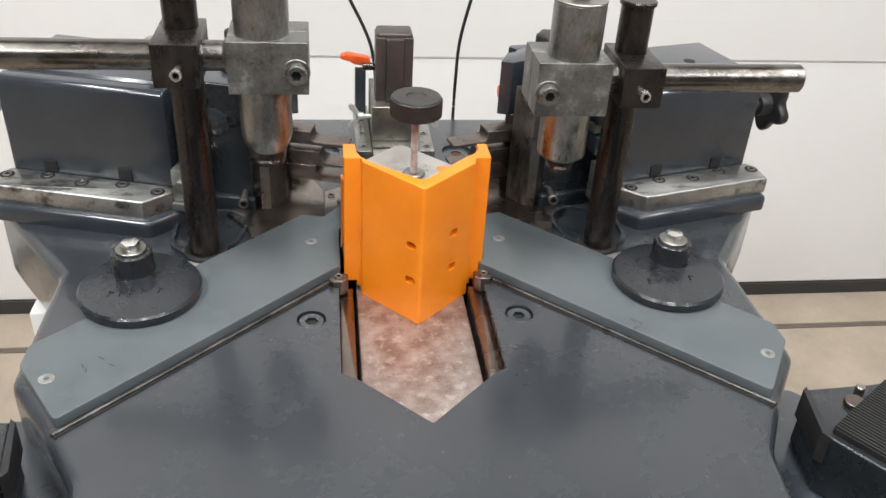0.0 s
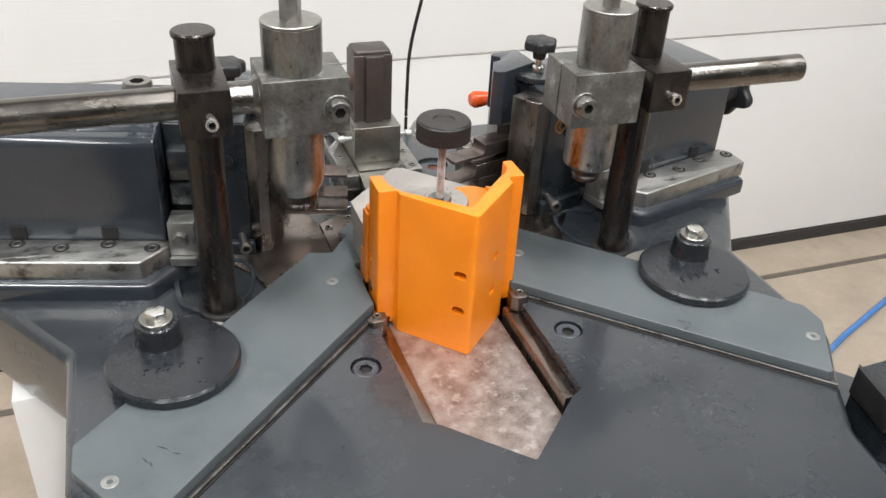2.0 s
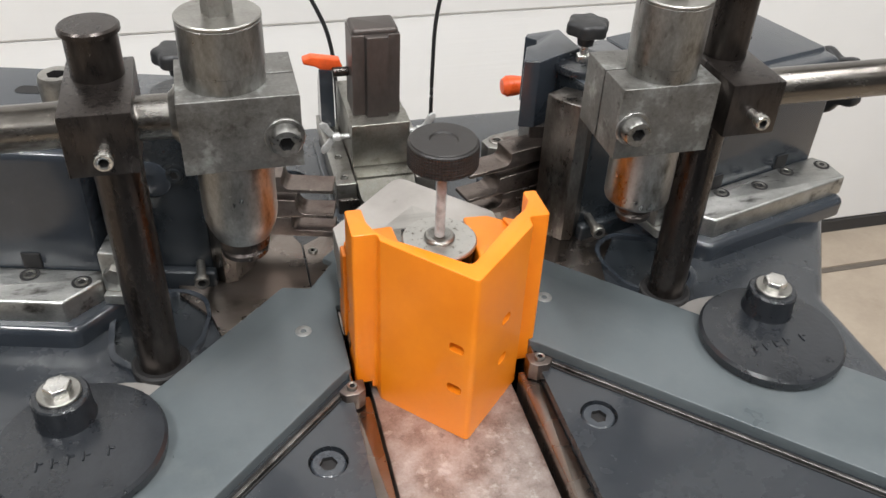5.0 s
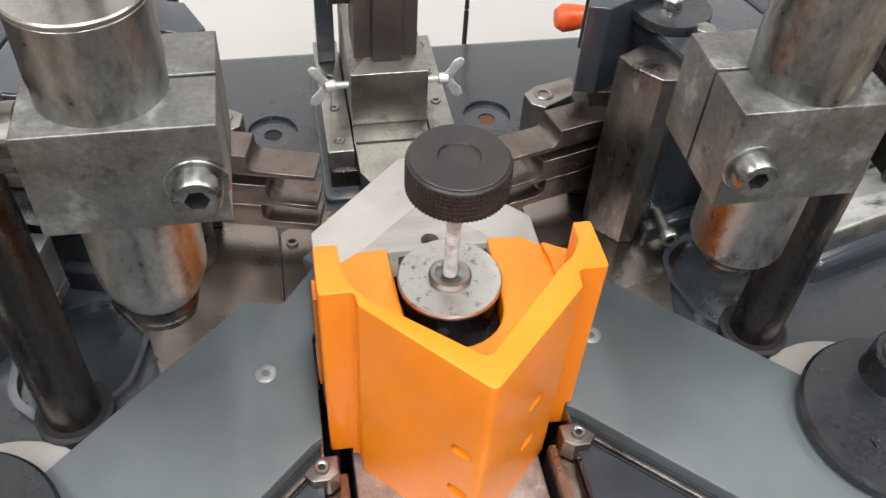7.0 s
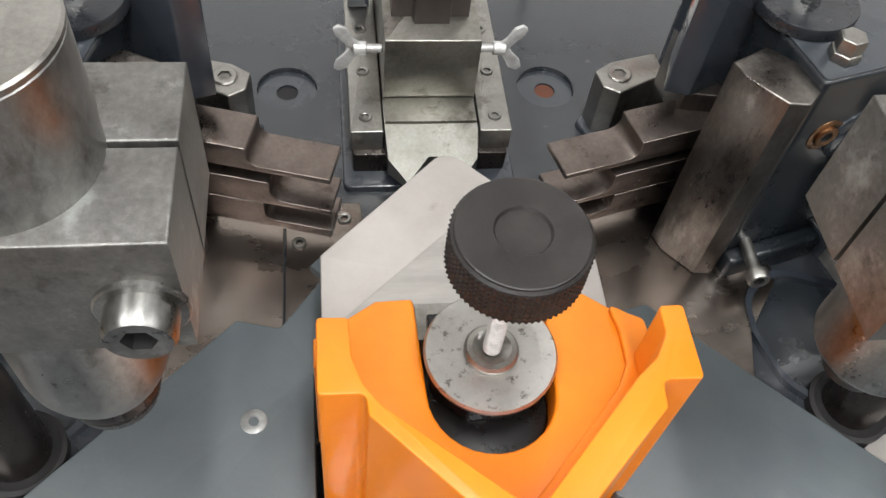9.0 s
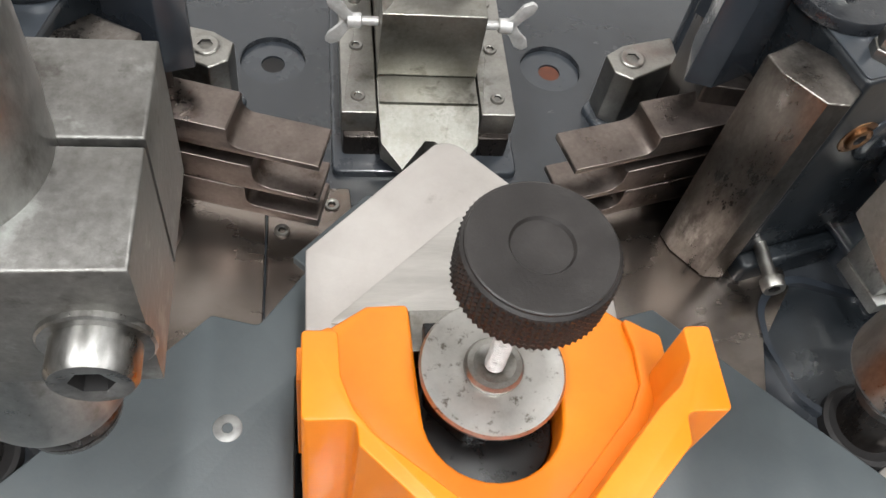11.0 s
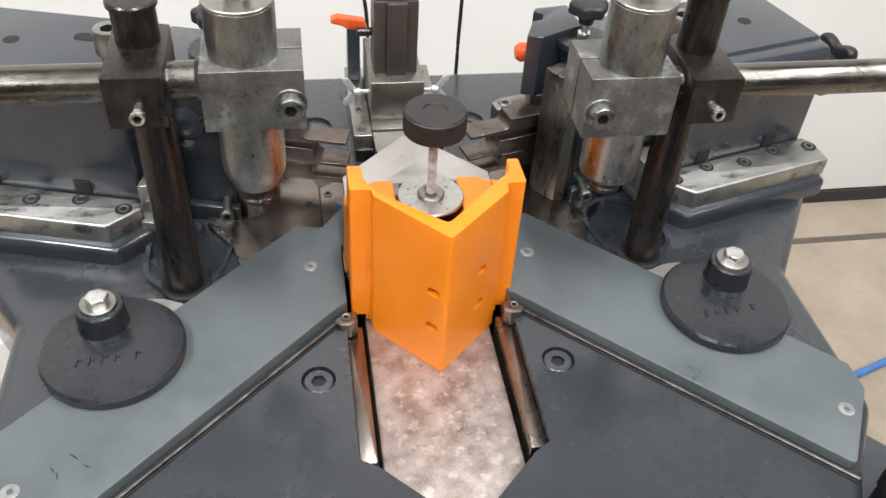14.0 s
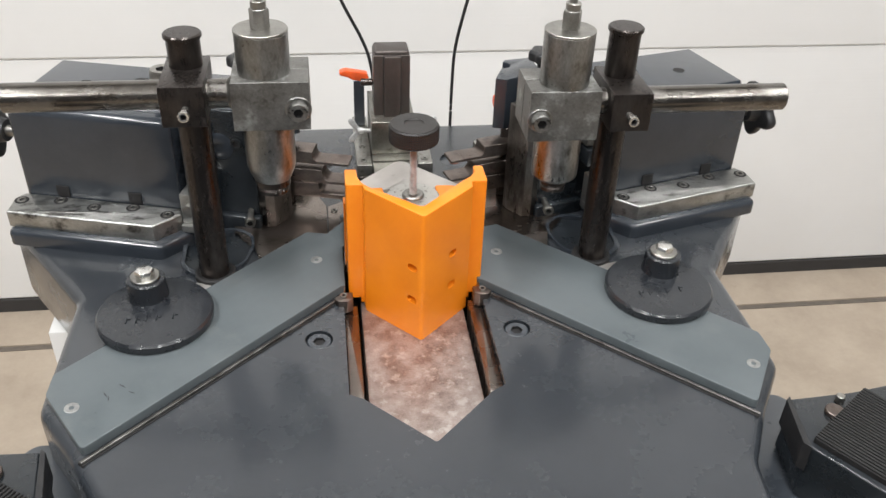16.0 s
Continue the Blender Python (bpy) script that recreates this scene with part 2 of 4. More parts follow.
M_CYL = surface("cylinder_steel", (0.3, 0.296, 0.284), 0.38, 1.0, (0.11, 0.105, 0.098), (0.52, 0.513, 0.497), 30, 0.18, 300, stain=(0.13, 0.12, 0.108), stain_scale=32, stain_at=0.56, streak=(1.1, 1.1, 0.55), rough_var=0.2, fine=1.0, stain2=(0.47, 0.482, 0.455), stain2_scale=19, stain2_at=0.57, grime=(0.085, 0.074, 0.062), grime_scale=200)
M_BRIGHT = surface("bright_zinc", (0.72, 0.71, 0.68), 0.25, 1.0, (0.56, 0.55, 0.52), (0.82, 0.81, 0.79), 60, 0.1, 600)
M_BROWN = surface("browned_steel", (0.056, 0.048, 0.044), 0.3, 0.85, (0.034, 0.029, 0.027), (0.092, 0.08, 0.073), 24, 0.15, 500, streak=(1, 1, 0.35), fine=0.9)
M_POST = surface("brown_post_steel", (0.085, 0.072, 0.066), 0.42, 0.6, (0.062, 0.052, 0.047), (0.115, 0.098, 0.09), 24, 0.15, 500, streak=(1, 1, 0.4), fine=0.9)
M_JAW = surface("jaw_steel", (0.195, 0.162, 0.144), 0.34, 1.0, (0.11, 0.089, 0.078), (0.3, 0.258, 0.234), 44, 0.16, 500, stain=(0.1, 0.077, 0.064), stain_scale=55, stain_at=0.6, fine=0.9)
M_BAR = surface("bar_steel", (0.185, 0.172, 0.156), 0.26, 1.0, (0.1, 0.09, 0.08), (0.33, 0.317, 0.298), 16, 0.1, 500, streak=(0.6, 1.6, 1.6), stain=(0.08, 0.068, 0.058), stain_scale=22, stain_at=0.54, stain2=(0.38, 0.375, 0.36), stain2_scale=11, stain2_at=0.6)
M_BED = surface("oiled_bed_steel", (0.27, 0.232, 0.206), 0.27, 1.0, (0.225, 0.19, 0.167), (0.32, 0.28, 0.253), 9, 0.05, 400, streak=(1, 1.6, 1), rough_var=0.06, stain=(0.2, 0.168, 0.145), stain_scale=7, stain_at=0.55, fine=0.35)
M_STUD = surface("worn_thread", (0.5, 0.5, 0.49), 0.42, 0.4, (0.34, 0.33, 0.315), (0.66, 0.655, 0.64), 120, 0.1, 600)
M_STRIP = surface("dirty_strip_steel", (0.15, 0.143, 0.134), 0.42, 0.9, (0.07, 0.066, 0.061), (0.26, 0.25, 0.238), 40, 0.15, 400, stain=(0.05, 0.046, 0.042), stain_scale=30, stain_at=0.56)
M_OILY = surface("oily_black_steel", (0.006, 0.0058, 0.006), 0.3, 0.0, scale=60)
M_WASHER = surface("washer_steel", (0.55, 0.54, 0.51), 0.4, 1.0, (0.4, 0.385, 0.36), (0.66, 0.65, 0.62), 40, 0.15, 400, stain=(0.14, 0.12, 0.095), stain_scale=190, stain_at=0.575, fine=0.8)
M_RAIL = surface("rail_steel", (0.46, 0.46, 0.44), 0.42, 1.0, (0.24, 0.235, 0.22), (0.66, 0.66, 0.64), 45, 0.25, 400, stain=(0.11, 0.105, 0.097), stain_scale=34, stain_at=0.535, streak=(0.7, 1.6, 1), fine=0.9)
M_FACET = surface("facet_steel", (0.19, 0.172, 0.157), 0.32, 1.0, (0.08, 0.071, 0.064), (0.34, 0.32, 0.297), 30, 0.16, 400, streak=(1.2, 1.2, 0.5), stain=(0.42, 0.405, 0.38), stain_scale=24, stain_at=0.6, fine=0.9, stain2=(0.075, 0.065, 0.058), stain2_scale=22, stain2_at=0.56, grime=(0.06, 0.05, 0.043), grime_scale=180)
M_ZINC = surface("dull_zinc", (0.31, 0.31, 0.3), 0.42, 0.6, (0.22, 0.22, 0.21), (0.42, 0.42, 0.405), 90, 0.1, 600)
M_ALU = surface("milled_plate", (0.55, 0.518, 0.488), 0.5, 0.75, (0.48, 0.45, 0.42), (0.61, 0.58, 0.548), 24, 0.1, 500, stain=(0.42, 0.385, 0.352), stain_scale=40, stain_at=0.64)
M_PAD = surface("brushed_pad", (0.5, 0.48, 0.45), 0.42, 0.85, (0.4, 0.38, 0.355), (0.6, 0.575, 0.54), 20, 0.15, 500, streak=(0.35, 2.5, 1), fine=0.8)
M_TONGUE = surface("oily_yellowed_steel", (0.3, 0.292, 0.262), 0.38, 1.0, (0.17, 0.163, 0.144), (0.43, 0.423, 0.388), 36, 0.2, 400, stain=(0.1, 0.092, 0.076), stain_scale=40, stain_at=0.57, fine=0.9, grime=(0.07, 0.06, 0.046), grime_scale=200)
M_SLED = surface("pitted_plate", (0.4, 0.335, 0.305), 0.42, 0.85, (0.25, 0.195, 0.172), (0.53, 0.47, 0.44), 48, 0.35, 260, stain=(0.56, 0.52, 0.49), stain_scale=70, stain_at=0.55, fine=0.8, stain2=(0.22, 0.165, 0.145), stain2_scale=38, stain2_at=0.6)
M_ORANGE = surface("orange_paint", (0.86, 0.235, 0.008), 0.4, 0.0, (0.82, 0.212, 0.006), (0.9, 0.262, 0.012), 16, 0.08, 350, coat=0.15, rough_var=0.06, stain=(0.12, 0.035, 0.006), stain_scale=170, stain_at=0.73)
M_RED = surface("red_orange_plastic", (0.75, 0.1, 0.02), 0.35, 0.0, scale=40)
M_BLACK = surface("black_plastic", (0.016, 0.016, 0.017), 0.42, 0.0, (0.012, 0.012, 0.013), (0.024, 0.023, 0.023), 60, 0.3, 700)
M_KNURL = surface("blackened_knob", (0.018, 0.0155, 0.0145), 0.42, 0.0, (0.012, 0.0104, 0.0098), (0.03, 0.0265, 0.0248), 50, 0.3, 700)
# dark colour that stands in for shade inside holes, sockets and grooves
M_DARK = surface("hollow_shade", (0.012, 0.011, 0.011), 0.7, 0.0, scale=60)
M_BRONZE = surface("brass_screw", (0.3, 0.17, 0.09), 0.35, 1.0, scale=80)
M_RUBBER = surface("ribbed_rubber", (0.0105, 0.01, 0.01), 0.55, 0.0, scale=80)
M_WHITE = surface("white_sheet", (0.74, 0.73, 0.71), 0.45, 0.0, (0.71, 0.7, 0.68), (0.77, 0.76, 0.74), 4, 0.05, 300)
M_RUST = surface("rusty_bore", (0.12, 0.04, 0.022), 0.8, 0.0, scale=200)
M_SEAL = surface("door_seal", (0.035, 0.032, 0.03), 0.8, 0.0, scale=20)
M_BLUE = surface("blue_hose", (0.07, 0.2, 0.5), 0.4, 0.0, scale=40)
M_CABLE = surface("black_cable", (0.014, 0.014, 0.015), 0.45, 0.0, scale=60)
M_FLOOR = surface("concrete_floor", (0.4, 0.33, 0.258), 0.7, 0.0, (0.335, 0.272, 0.21), (0.455, 0.38, 0.302), 5.5, 0.25, 90, stain=(0.345, 0.28, 0.215), stain_scale=8, stain_at=0.6, fine=0.7)
M_WALL = surface("grey_wall", (0.3, 0.3, 0.3), 0.8, 0.0, scale=2)
# for the unseen rear wall, darkened so that front faces reflect less
M_FAR = surface("dimming_rear_wall", (0.13, 0.13, 0.135), 0.8, 0.0, scale=2)
M_CEIL = surface("ceiling_grey", (0.42, 0.42, 0.42), 0.8, 0.0, scale=2)


def door_material():
    m = surface("door_sheet", (0.76, 0.75, 0.735), 0.42, 0.0, (0.745, 0.735, 0.72), (0.775, 0.765, 0.75), 3, 0.0)
    nt = m.node_tree
    b = nt.nodes["Principled BSDF"]
    tc = nt.nodes.new("ShaderNodeTexCoord")
    mp = nt.nodes.new("ShaderNodeMapping")
    mp.inputs["Scale"].default_value = (3, 1, 160)
    n = nt.nodes.new("ShaderNodeTexNoise")
    n.inputs["Scale"].default_value = 1.0
    bp = nt.nodes.new("ShaderNodeBump")
    bp.inputs["Strength"].default_value, bp.inputs["Distance"].default_value = 0.35, 0.0012
    nt.links.new(tc.outputs["Object"], mp.inputs["Vector"])
    nt.links.new(mp.outputs["Vector"], n.inputs["Vector"])
    nt.links.new(n.outputs["Fac"], bp.inputs["Height"])
    nt.links.new(bp.outputs["Normal"], b.inputs["Normal"])
    return m


M_DOOR = door_material()


def glow(name, colour, strength):
    m = bpy.data.materials.new(name)
    m.use_nodes = True
    b = m.node_tree.nodes["Principled BSDF"]
    b.inputs["Base Color"].default_value = (0.8, 0.8, 0.8, 1)
    b.inputs["Emission Color"].default_value = (*colour, 1)
    b.inputs["Emission Strength"].default_value = strength
    return m


M_TUBE = glow("lamp_diffuser", (0.99, 0.995, 1.0), 6.0)

# ---- the room ----
FLOOR, CEIL, BACK = -0.9, 2.7, 1.36


def structure(name, bm, mat, label, category):
    ob = new(name, mesh_of(name, bm, mat))
    ORG[ob.name] = Vector((0, 0, 0))
    return tagged(ob, label, category, kind="structure")


structure("floor", join(box(-4.2, 4.2, -4.4, 1.183, FLOOR - 0.1, FLOOR, 0), box(-4.2, 4.2, 1.207, 1.7, FLOOR - 0.1, FLOOR, 0)), M_FLOOR, "tan concrete workshop floor with a groove along the door", "floor")
structure("trim", join(box(-4.2, 4.2, 1.1832, 1.2068, FLOOR - 0.1, FLOOR - 0.004, 0), box(-4.2, 4.2, 1.1835, 1.1885, FLOOR - 0.0038, FLOOR + 0.002, 0)), surface("groove_filler", (0.13, 0.11, 0.09), 0.7, 0.0, scale=30), "dark filled groove in the floor", "trim")
structure("ceiling", box(-4.2, 4.2, -4.4, 1.7, CEIL, CEIL + 0.1, 0), M_CEIL, "plain light grey workshop ceiling", "ceiling")
structure("wall_west", box(-4.3, -4.2, -4.4, 1.7, FLOOR, CEIL, 0), M_WALL, "plain grey workshop side wall", "wall")
structure("wall_east", box(4.2, 4.3, -4.4, 1.7, FLOOR, CEIL, 0), M_WALL, "plain grey workshop side wall", "wall")
# unseen wall behind the camera; its dark colour dims the machine's front reflections
structure("wall_south", box(-4.3, 4.3, -4.5, -4.4, FLOOR, CEIL, 0), M_FAR, "unseen plain dark grey rear wall, added to close the room and dim reflections", "wall")
structure("wall_north", join(box(-4.3, -2.6, BACK + 0.02, BACK + 0.22, FLOOR, CEIL, 0), box(2.6, 4.3, BACK + 0.02, BACK + 0.22, FLOOR, CEIL, 0), box(-2.6, 2.6, BACK + 0.02, BACK + 0.22, 1.75, CEIL, 0)), M_WHITE, "white wall round the sectional door", "wall")
door = thing("door_1", (0, BACK, FLOOR), "white ribbed sectional garage door, closed", "garage door", kind="structure")
part("seal", prism(fillet(rect(-2.6, 2.6, BACK - 0.004, BACK + 0.035), 0.004), FLOOR, FLOOR + 0.042, 0.004), M_SEAL, door, "dark rubber bottom seal")
for lo, hi in ((FLOOR + 0.042, -0.159), (-0.157, 0.62), (0.622, 1.3), (1.302, 1.8)):
    prof = [(BACK + 0.04, lo), (BACK + 0.004, lo), (BACK, lo + 0.005), (BACK, hi - 0.022), (BACK + 0.001, hi - 0.018), (BACK + 0.001, hi), (BACK + 0.04, hi)]
    part("panel", moved(prism([(y, z) for y, z in prof], -2.6, 2.6), Matrix(((0, 0, 1, 0), (1, 0, 0, 0), (0, 1, 0, 0), (0, 0, 0, 1)))), M_DOOR, door)

for z in (-0.158, 0.621, 1.301):
    part("joint_strip", box(-2.59, 2.59, BACK + 0.009, BACK + 0.03, z - 0.003, z + 0.003, 0), M_WHITE, door)

for lx, row in ((-1.7, 1.22), (0.15, 1.0), (2.0, 0.8)):
    for ly, share in ((-2.3, 0.95 * row), (-0.35, 1.02 * row)):
        lamp = thing("ceiling_light", (lx, ly, CEIL), "long white ceiling light with a glowing diffuser", "ceiling light", "ceiling lights")
        part("housing", box(lx - 0.09, lx + 0.09, ly - 0.78, ly + 0.78, CEIL - 0.06, CEIL - 0.002, 0.004), M_WHITE, lamp)
        part("diffuser", box(lx - 0.075, lx + 0.075, ly - 0.76, ly + 0.76, CEIL - 0.075, CEIL - 0.061, 0.003), M_TUBE, lamp, "glowing opal diffuser")
        data = bpy.data.lights.new("ceiling_lamp", "AREA")
        data.shape, data.size, data.size_y, data.energy, data.color = "RECTANGLE", 0.15, 1.52, LAMP_W * share, (0.985, 0.995, 1.0)
        lo_ = new("ceiling_lamp", data)
        lo_.location = (lx, ly, CEIL - 0.08)

# ---- fasteners ----
def cap_screw(r, h, hexr=None):
    """A socket head screw, standing on z = 0, with its hexagon socket's shade coloured in dark."""
    hexr = hexr or r * 0.55
    n = 24
    bm = bmesh.new()

    def ring(z, rad):
        return [bm.verts.new((rad(a) * math.cos(a), rad(a) * math.sin(a), z)) for a in [2 * math.pi * i / n for i in range(n)]]

    def hexa(a):
        return hexr * math.cos(math.pi / 6) / math.cos(a % (math.pi / 3) - math.pi / 6)

    rings = [ring(z, (lambda a, q=q: q)) for q, z in ((r, 0), (r, h * 0.82), (r * 0.9, h), (r * 0.7, h))]
    rings += [ring(h - 0.0005, hexa), ring(h * 0.35, hexa)]
    for k, (lo, hi) in enumerate(zip(rings, rings[1:])):
        for i in range(n):
            f = bm.faces.new((lo[i - 1], lo[i], hi[i], hi[i - 1]))
            f.material_index = 1 if k == 4 else 0
    bm.faces.new(rings[-1]).material_index = 1
    bm.faces.new(list(reversed(rings[0])))
    return bm


def hex_bolt(r, h, washer=0.0):
    """A hexagon head on an optional washer, standing on z = 0."""
    w = 0.002 if washer else 0.0
    hx = prism([(r * math.cos(math.pi / 3 * k + 0.3), r * math.sin(math.pi / 3 * k + 0.3)) for k in range(6)], w, w + h, 0.0012)
    return join(rod(washer, 0, w, n=28, c=0.0004), hx) if washer else hx


ME_FLAT = mesh_of("countersunk_screw", lathe([(0.0079, -0.0035), (0.0079, 0.0003), (0.0074, 0.0006), (0.0031, 0.0006), (0.0029, 0.0002), (0.0027, -0.0024), (0, -0.0026)], 24), M_ZINC)
ME_SOCK = mesh_of("socket_screw", cap_screw(0.0065, 0.006), M_STEEL)
ME_SOCK_W = mesh_of("wide_socket_screw", join(lathe([(0.0108, 0), (0.0108, 0.0026), (0.0102, 0.003), (0.0085, 0.003)], 28), cap_screw(0.0088, 0.0045, 0.005)), M_STEEL)
ME_SOCK_S = mesh_of("small_socket_screw", cap_screw(0.0048, 0.004), M_STEEL)
ME_SOCK_L = mesh_of("large_socket_screw", join(lathe([(0.0145, 0), (0.0145, 0.0016), (0.0138, 0.0022), (0.0118, 0.0022)], 28), moved(cap_screw(0.0112, 0.0105, 0.0056), Matrix.Translation((0, 0, 0.002)))), M_CYL)
ME_SOCK_B = mesh_of("bright_socket_screw", join(rod(0.0038, -0.012, 0.002, n=16), cap_screw(0.0066, 0.009)), M_BRIGHT)
FWD = (math.pi / 2, 0, 0)

# ---- the machine's table ----
TOP = -0.012


def both(pts):
    """A plan given by its half with x > 0, front to back, closed over the middle."""
    return list(pts) + [(-x, y) for x, y in reversed(pts)]


table = thing("machine_table", (0, 0.1, FLOOR), "grey-blue cast iron table of a corner crimping machine", "machine")
outline = both([(0.22, -0.5), (0.3, -0.43), (0.325, -0.2), (0.333, -0.13), (0.377, -0.053), (0.421, 0.012), (0.421, 0.205), (0.543, 0.388), (0.515, 0.585), (0.29, 0.671)])
outline = fillet(outline, [0.05, 0.05, 0.03, 0.05, 0.05, 0.035, 0.02, 0.03, 0.04, 0.04] + [0.04, 0.04, 0.03, 0.02, 0.035, 0.05, 0.05, 0.03, 0.05, 0.05], 5)
pit = both([(0.0015, -0.073), (0.072, -0.004), (0.0885, 0.006), (0.0885, 0.24), (0.073, 0.244), (0.073, 0.262)])
wells = [circle(s * 0.104, 0.538, 0.0235, 28) for s in (1, -1)]
part("tabletop", prism(outline, -0.135, TOP, 0.014, 0.02, [pit] + wells + [circle(s * 0.1205, 0.102, 0.0168, 28) for s in (1, -1)], 4), M_PANEL, table, "glossy dark grey painted casting")
# added dark slab; the shade deep in the pit is its colour
part("pit_shade_slab", join(prism([(x * 1.12, y * 1.06 - 0.003) for x, y in pit], -0.2, -0.137), ), M_DARK, table, "dark slab coloured as the shade below the sliding block")
part("cabinet", box(-0.503, 0.503, 0.3, 0.6, FLOOR, -0.137, 0.004), M_WHITE, table, "white sheet metal cabinet")
part("pedestal", box(-0.3, 0.3, -0.38, 0.298, FLOOR, -0.202, 0.006), M_CAST, table)
for s in (1, -1):
    well = part("well", lathe([(0.0232, TOP - 0.007), (0.0232, TOP - 0.0045), (0.0085, TOP - 0.0045), (0.0085, TOP - 0.0065), (0, TOP - 0.0065)], 28, (s * 0.104, 0.538, 0)), M_CAST, table)
    part("bore", lathe([(0.0082, TOP - 0.0062), (0, TOP - 0.006)], 20, (s * 0.104, 0.538, 0)), M_RUST if s > 0 else M_DARK, well)


def v_plate(s):
    """One of the two light plates that form the V."""
    plan = [(0.0042, 0.408), (0.042, 0.408), (0.088, 0.361), (0.079, 0.352), (0.107, 0.3145), (0.134, 0.3215), (0.411, 0.055), (0.412, 0.022), (0.3585, -0.0605), (0.0925, 0.19), (0.086, 0.194), (0.086, 0.283), (0.0042, 0.286)]
    rad = [0.002, 0.003, 0.001, 0.002, 0.004, 0.003, 0.004, 0.014, 0.006, 0.003, 0.003, 0.004, 0.002]
    ob = part("angle_plate", mirrored(prism(fillet(plan, rad), TOP + 0.0005, 0.0, 0.0012), s), M_PLATE, table, "pale grey-green painted plate")
    for x, y in ((0.38, 0.0), (0.1215, 0.252), (0.021, 0.349)):
        placed("countersunk_screw", ME_FLAT, ob, (s * x, y, 0.0), (0, 0, 0.7 + x * 9))
    if s < 0:
        for x0, y0, x1, y1 in ((0.352, 0.022, 0.346, 0.012), (0.338, 0.033, 0.329, 0.026), (0.345, 0.016, 0.344, 0.006), (0.325, 0.02, 0.318, 0.0165)):
            q = Vector((y1 - y0, x0 - x1)).normalized() * 0.0007
            part("scuff", mirrored(prism([(x0, y0), ((x0 + x1) / 2 + q.x, (y0 + y1) / 2 + q.y), (x1, y1), ((x0 + x1) / 2 - q.x, (y0 + y1) / 2 - q.y)], 0.0, 0.00025), s), M_DISC, ob)
    # two bright edges and a channel run along the inner side
    d = Vector((0.354 - 0.086, -0.067 - 0.1835)).normalized()
    nrm = Vector((-d.y, d.x)) * -1.0
    a, b = Vector((0.096, 0.171)), Vector((0.357, -0.073))
    for name, off, w, z1, mat in (("channel", -0.0088, 0.0042, TOP + 0.0012, M_DARK), ("strip", -0.0044, 0.0034, TOP + 0.0046, M_STRIP), ("lip", -0.0008, 0.0016, TOP + 0.0018, M_DARK)):
        p = [a + nrm * off, b + nrm * off, b + nrm * (off + w), a + nrm * (off + w)]
        part(name, mirrored(prism(fillet([tuple(v) for v in p], 0.001, 3), TOP - 0.004, z1, 0.0008), s), mat, table, "worn bare steel strip" if name == "strip" else "")
    # stop at the pit's corner
    lug = part("lug", mirrored(prism(fillet([(0.077, 0.181), (0.077, 0.168), (0.084, 0.163), (0.095, 0.163), (0.101, 0.17), (0.09, 0.181)], 0.002), TOP - 0.01, -0.003, 0.001), s), M_JAW, table)
    placed("socket_screw", ME_SOCK_S, lug, (s * 0.0885, 0.172, -0.0035))
    # guide rails in the pit
    part("guide_rail", mirrored(prism(fillet(rect(0.0715, 0.088, 0.008, 0.178), 0.001), -0.1, TOP - 0.0115, 0.001), s), M_BED, table, "brown oily guide rail")
    # counterbored screw in the front panel
    ring = part("counterbore", lathe([(0.0166, TOP - 0.03), (0.0166, TOP - 0.009), (0, TOP - 0.009)], 32, (s * 0.1205, 0.102, 0)), M_DARK, table, "countersunk hexagon socket screw in the painted panel")
    part("screw_head", moved(cap_screw(0.0148, 0.007, 0.0076), Matrix.Translation((s * 0.1205, 0.102, TOP - 0.0088))), M_CAST, ring)
    # steel beds under the jaws
    bed = part("bed_plate", mirrored(prism(fillet([(0.1055, 0.30), (0.1055, 0.4), (0.122, 0.44), (0.2, 0.45), (0.235, 0.4), (0.235, 0.34), (0.205, 0.3), (0.19, 0.24)], 0.006), TOP, TOP + 0.005, 0.0006), s), M_BED, table, "brownish oiled steel bed plate")
    inner = part("bed_insert", mirrored(prism(fillet([(0.104, 0.31), (0.104, 0.397), (0.07, 0.418), (0.052, 0.418), (0.05, 0.39)], 0.002), TOP, TOP + 0.0055, 0.0006), s), M_BED, table, "brownish steel insert")
    for x, y in ((0.095, 0.384), (0.0635, 0.404)):
        placed("socket_screw", ME_SOCK_S, inner, (s * x, y, TOP + 0.0035))
    # machined pad below the disc and the lobed rim round the column
    part("pad", mirrored(prism(circle(0.292, 0.156, 0.071, 48), TOP, TOP + 0.004, 0.0006), s), M_ALU, table, "bare machined round pad")
    lobe = fillet([(0.215, 0.262), (0.205, 0.3), (0.207, 0.33), (0.235, 0.352), (0.3, 0.33), (0.3, 0.26), (0.26, 0.222)], 0.032, 6)
    centre = Vector((sum(p[0] for p in lobe) / len(lobe), sum(p[1] for p in lobe) / len(lobe)))
    inner_lobe = [tuple(centre + (Vector(p) - centre) * 0.9) for p in lobe]
    part("pocket", mirrored(prism([tuple(centre + (Vector(p) - centre) * 0.94) for p in lobe], TOP - 0.002, TOP + 0.0008), s), M_SLIDE, table, "glossy dark blue painted pocket")
    part("pocket_rim", mirrored(prism(lobe, TOP, TOP + 0.0062, holes=[inner_lobe]), s), M_HEAD, table, "rounded painted rim")
    # added dark ring, coloured as the shaded hole the column stands in
    part("socket_shade_ring", mirrored(lathe([(0.026, TOP), (0.026, TOP + 0.008), (0.0235, TOP + 0.0095), (0.0195, TOP + 0.008)], 32, (0.252, 0.243, 0)), s), M_DARK, table)


for s in (1, -1):
    v_plate(s)
